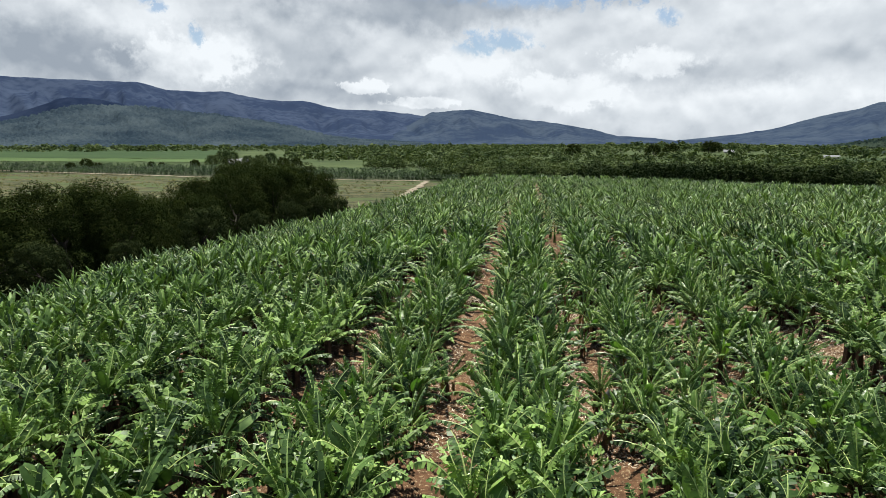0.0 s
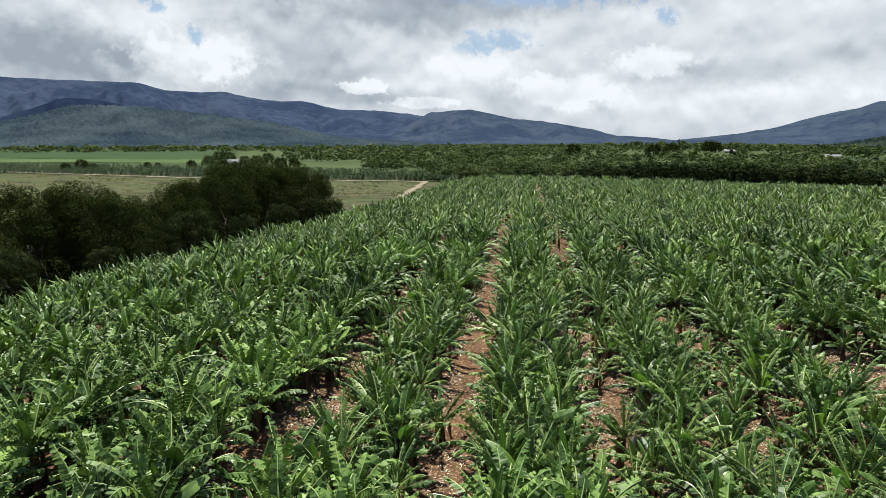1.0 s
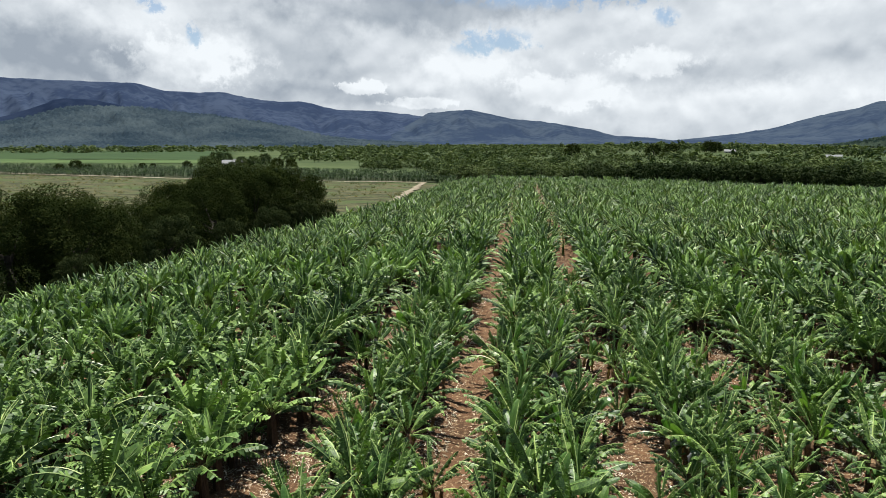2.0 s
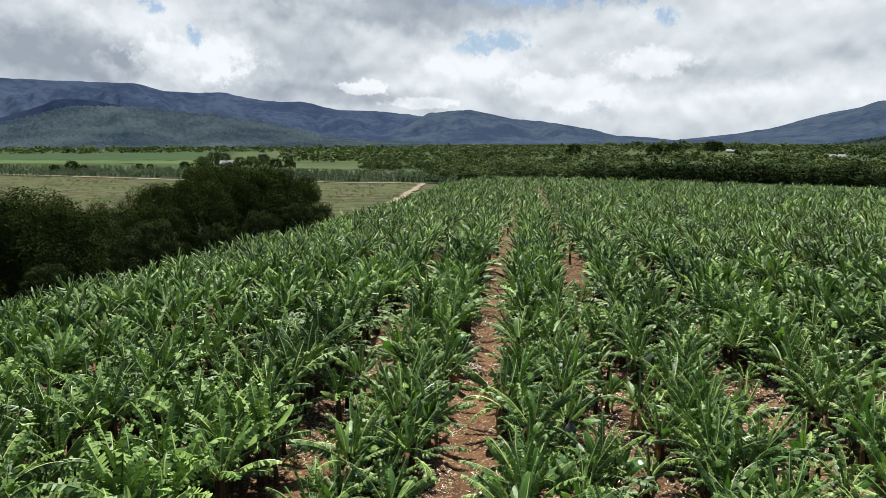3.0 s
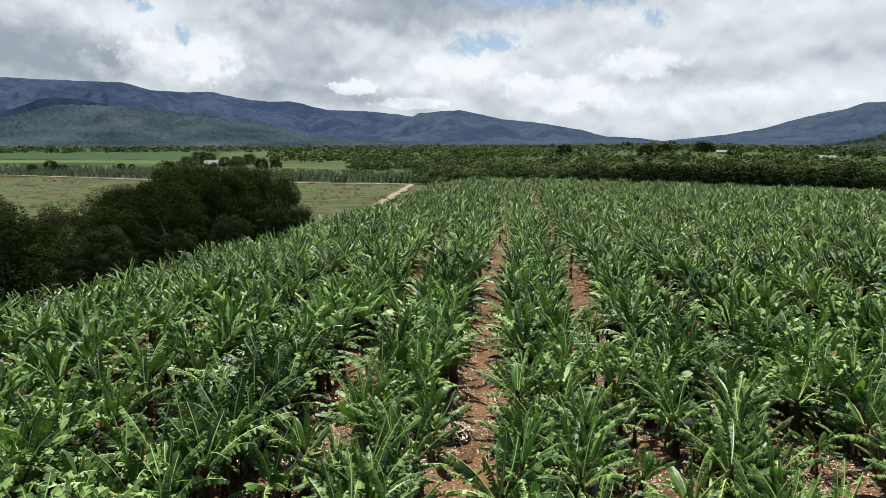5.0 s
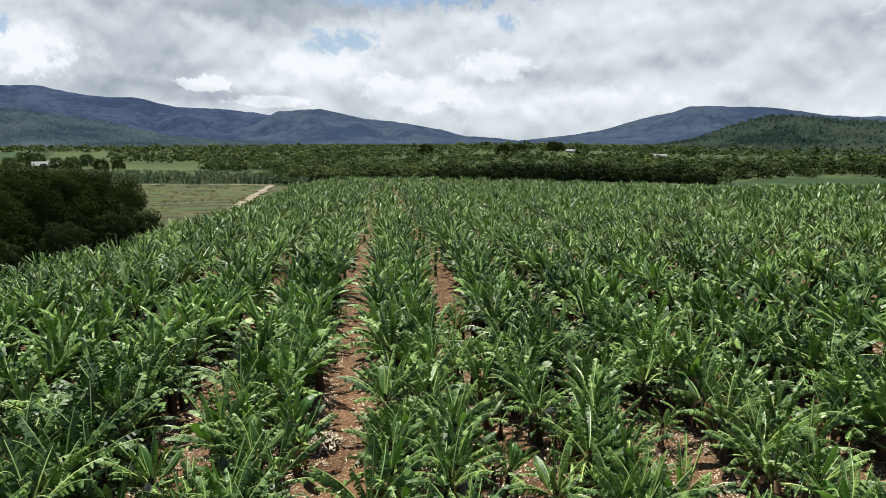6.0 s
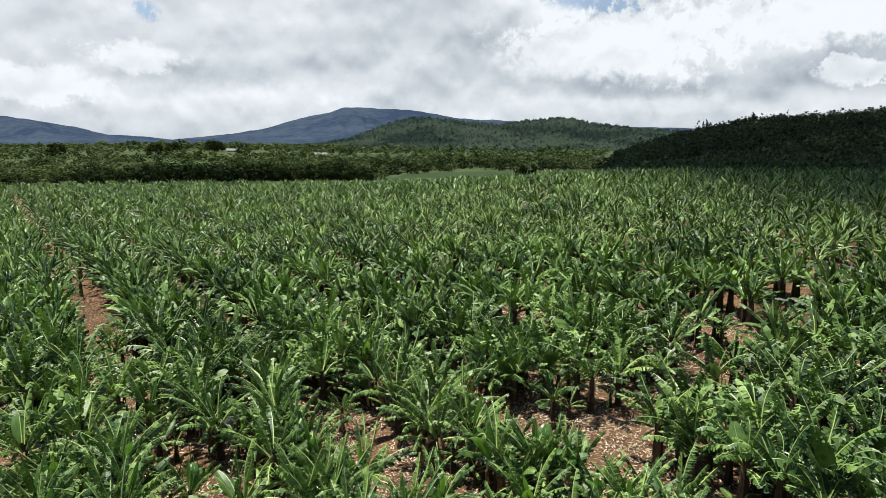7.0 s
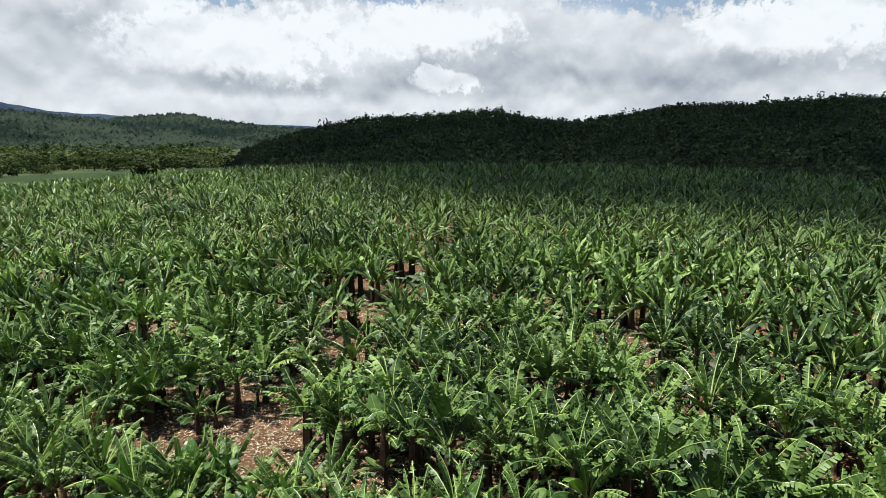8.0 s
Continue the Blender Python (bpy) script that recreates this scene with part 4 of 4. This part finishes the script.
MEADOWS = [[(80, 118), (95, 96), (185, 150), (235, 215), (150, 235), (100, 190)], [(210, 420), (330, 430), (380, 560), (230, 560)]]


def open_land(x, y):
    if bool(in_field(np.array(x), np.array(y - 8))) or any(bool(inside(p, np.array(x), np.array(y))) for p in MEADOWS):
        return True
    return False


belt, hedge, hill, belt_far = [], [], [], []
for i in range(5200):
    az = rr.uniform(-22, 50)
    d = 214 + 740 * rr.random() ** 1.35
    x, y = polar(az, d)
    if open_land(x, y) or (az < -9 and d < 300) or (az < -15 and d < 420):
        continue
    if float(fbm(x / 60, y / 60, 3)) < -0.07:
        continue
    size = rr.uniform(0.75, 1.3) * (0.85 if d < 260 else 1.0)
    # most woodland far to the right takes the dark hedge colour as cloud shade
    (hedge if az > 29 and d < 330 and rr.random() < 0.7 else belt if d < 430 else belt_far).append((rr.randrange(8), x, y, float(ground(x, y)), rr.uniform(0, 6.28), size, rr.uniform(0.45, 0.8) * (1.8 if rr.random() < 0.05 else 1.0)))
for i in range(620):
    az = rr.uniform(6, 47)
    d = 206 - 36 * max(0, (az - 25) / 22) + rr.uniform(-9, 9)
    x, y = polar(az, d)
    if open_land(x, y):
        continue
    hedge.append((rr.randrange(8), x, y, float(ground(x, y)), rr.uniform(0, 6.28), rr.uniform(0.55, 0.85), rr.uniform(0.75, 1.05)))
for i in range(6400):
    az = rr.uniform(46, 112)
    d = 118 + 225 * rr.random() ** 0.8
    x, y = polar(az, d)
    if open_land(x, y):
        continue
    hill.append((rr.randrange(8), x, y, float(ground(x, y)), rr.uniform(0, 6.28), rr.uniform(0.34, 0.62), rr.uniform(0.8, 1.1) * (1.45 if rr.random() < 0.04 else 1.0)))
for i in range(900):
    az, d = rr.uniform(-60, -8), rr.uniform(870, 1350)
    x, y = polar(az, d)
    belt_far.append((rr.randrange(8), x, y, float(ground(x, y)), rr.uniform(0, 6.28), rr.uniform(0.8, 1.9), 0.65))
for i in range(1500):
    az, d = rr.uniform(-9, 40), rr.uniform(800, 1900)
    x, y = polar(az, d)
    belt_far.append((rr.randrange(8), x, y, float(ground(x, y)), rr.uniform(0, 6.28), rr.uniform(1.0, 1.9), 0.65))
scatter("woodland", TREES, belt, [M_BELTLEAF, M_DARKBARK], "mixed green woodland beyond the plantation", "woodland")
scatter("distant_woodland", FARTREES, belt_far, [M_BELTLEAF, M_DARKBARK], "far green woodland on the plain", "woodland")
slope = SLOPES["backdrop_wooded_hill"]
wood = []
for i in range(2600):
    p = slope[rr.randrange(len(slope))]
    wood.append((rr.randrange(8), p[0] + rr.uniform(-6, 6), p[1] + rr.uniform(-6, 6), p[2] - 2, rr.uniform(0, 6.28), rr.uniform(0.4, 0.7), 0.75))
scatter("hillside_trees", FARTREES, wood, [M_SLOPELEAF, M_DARKBARK], "trees covering the wooded hill, painted hazy grey-green", "forest")
scatter("hedgerow", TREES, hedge, [M_HEDGELEAF, M_DARKBARK], "row of trees at the end of the plantation, coloured dark for cloud shade", "hedgerow")
scatter("hill_forest", HILLTREES, hill, [M_HILLLEAF, M_DARKBARK], "dark forest covering the hill", "forest")


# ---- single bushes, farm buildings ----
def lone_tree(az, d, h, kind, label, name="tree"):
    x, y = polar(az, d)
    tree = new(name)
    tree.matrix_basis = pose(x, y, float(ground(x, y)), 0, 0, az * 37) @ Matrix.Scale(h / 9.0, 4)
    trunk, crown = kind
    child("trunk", trunk, tree, label="dark bark trunk")
    child("crown", crown, tree, label="leafy green crown")
    return tagged(tree, label, "tree" if name == "tree" else "bush", "single trees on the plain")


BROAD = big_tree(31, 9.0, 5.5, 1000, 0.6, M_BELTLEAF)
DARK = big_tree(33, 9.0, 5.5, 900, 0.6, M_DARKLEAF)
for az, d, h in ((-39.6, 335, 6), (-38.4, 350, 8), (-37.6, 345, 5), (-33.6, 352, 5), (-32.8, 350, 4.5), (-30.1, 345, 6.5), (-22.6, 330, 9), (-21.4, 335, 8)):
    lone_tree(az, d, 0.62 * h, DARK, "round dark green tree standing in the crop fields")
for az, d, h in ((-28.6, 365, 10), (-27.6, 395, 13), (-26.9, 405, 12), (-26.5, 360, 4.6), (-25.6, 370, 9), (-24.6, 360, 10), (-23.6, 390, 11)):
    lone_tree(az, d, 0.62 * h, BROAD, "leafy green tree around the farmhouse")
lone_tree(43.2, 148, 6.2, DARK, "round dark green shrub on the meadow edge", "bush")
for az, d, h in ((15.6, 640, 11), (16.1, 650, 10), (4.2, 560, 11), (11.2, 520, 11), (12.6, 540, 11)):
    lone_tree(az, d, h, DARK, "tall dark tree above the woodland")


def box(bm, x0, x1, y0, y1, z0, z1):
    vs = [bm.verts.new((x, y, z)) for z in (z0, z1) for x, y in ((x0, y0), (x1, y0), (x1, y1), (x0, y1))]
    for f in ((3, 2, 1, 0), (4, 5, 6, 7), (0, 1, 5, 4), (1, 2, 6, 5), (2, 3, 7, 6), (3, 0, 4, 7)):
        bm.faces.new([vs[i] for i in f])


def part(name, bm, material, parent, label=""):
    me = bpy.data.meshes.new(name)
    bm.to_mesh(me)
    bm.free()
    me.materials.append(material)
    return child(name, me, parent, label=label)


def house(az, d, turn, length, depth, label, lift=0.0):
    """A farm building: walls, a gabled sheet roof with eaves, door and windows."""
    x, y = polar(az, d)
    ob = new("farmhouse")
    ob.matrix_basis = pose(x, y, float(ground(x, y)) + lift, 0, 0, turn)
    a, b, h = length / 2, depth / 2, 3.0
    bm = bmesh.new()
    box(bm, -a, a, -b, b, -0.3, h)
    part("wall", bm, M_WALL, ob, "pale painted walls")
    bm = bmesh.new()
    e, r = 0.6, 1.6
    prof = ((-b - e, h - 0.3), (0, h + r), (b + e, h - 0.3), (b + e, h - 0.12), (0, h + r + 0.2), (-b - e, h - 0.12))
    ends = [[bm.verts.new((sx * (a + e), py, pz)) for py, pz in prof] for sx in (-1, 1)]
    for i in range(6):
        k = (i + 1) % 6
        bm.faces.new((ends[0][i], ends[0][k], ends[1][k], ends[1][i]))
    bm.faces.new(ends[0][::-1])
    bm.faces.new(ends[1])
    part("roof", bm, M_ROOF, ob, "pale metal sheet roof")
    for px, w, z0, z1, nm in ((-a * 0.6, 1.2, 1.0, 2.2, "window"), (0.0, 1.0, 0.0, 2.1, "door"), (a * 0.55, 1.4, 1.0, 2.2, "window")):
        bm = bmesh.new()
        box(bm, px - w / 2, px + w / 2, -b - 0.05, -b + 0.02, z0, z1)
        part(nm, bm, M_GLASS, ob, "dark " + nm)
    return tagged(ob, label, "house", "farm buildings")


house(-26.7, 372, 20, 6, 5, "small white farmhouse among trees", -1.3)
house(-25.9, 380, 35, 4, 4, "small pale farm shed among trees", -1.2)
house(17.2, 640, -15, 9, 7, "pale farm building with a metal roof", -1.5)
house(24.7, 560, -20, 10, 8, "pale farm building behind the woodland", -1.5)

# ---- rough grass on the fallow field ----
clumps = []
for i in range(5200):
    x, y = rr.uniform(-230, -24), rr.uniform(88, 245)
    if bool(inside([(-24, 96), (-24.5, 140), (-29, 206), (-70, 209), (-125, 217), (-235, 248), (-330, 190), (-200, 90), (-75, 84)], np.array(x), np.array(y))) and float(fbm(x / 9, y / 5, 3)) > 0.02:
        clumps.append((rr.randrange(4), x, y, float(ground(x, y)), rr.uniform(0, 6.28), rr.uniform(1.6, 3.2), 0.7))
scatter("grass_clumps", tuft_templates(), clumps, [M_STRAW], "rough clumps of grass on the fallow field", "grass")
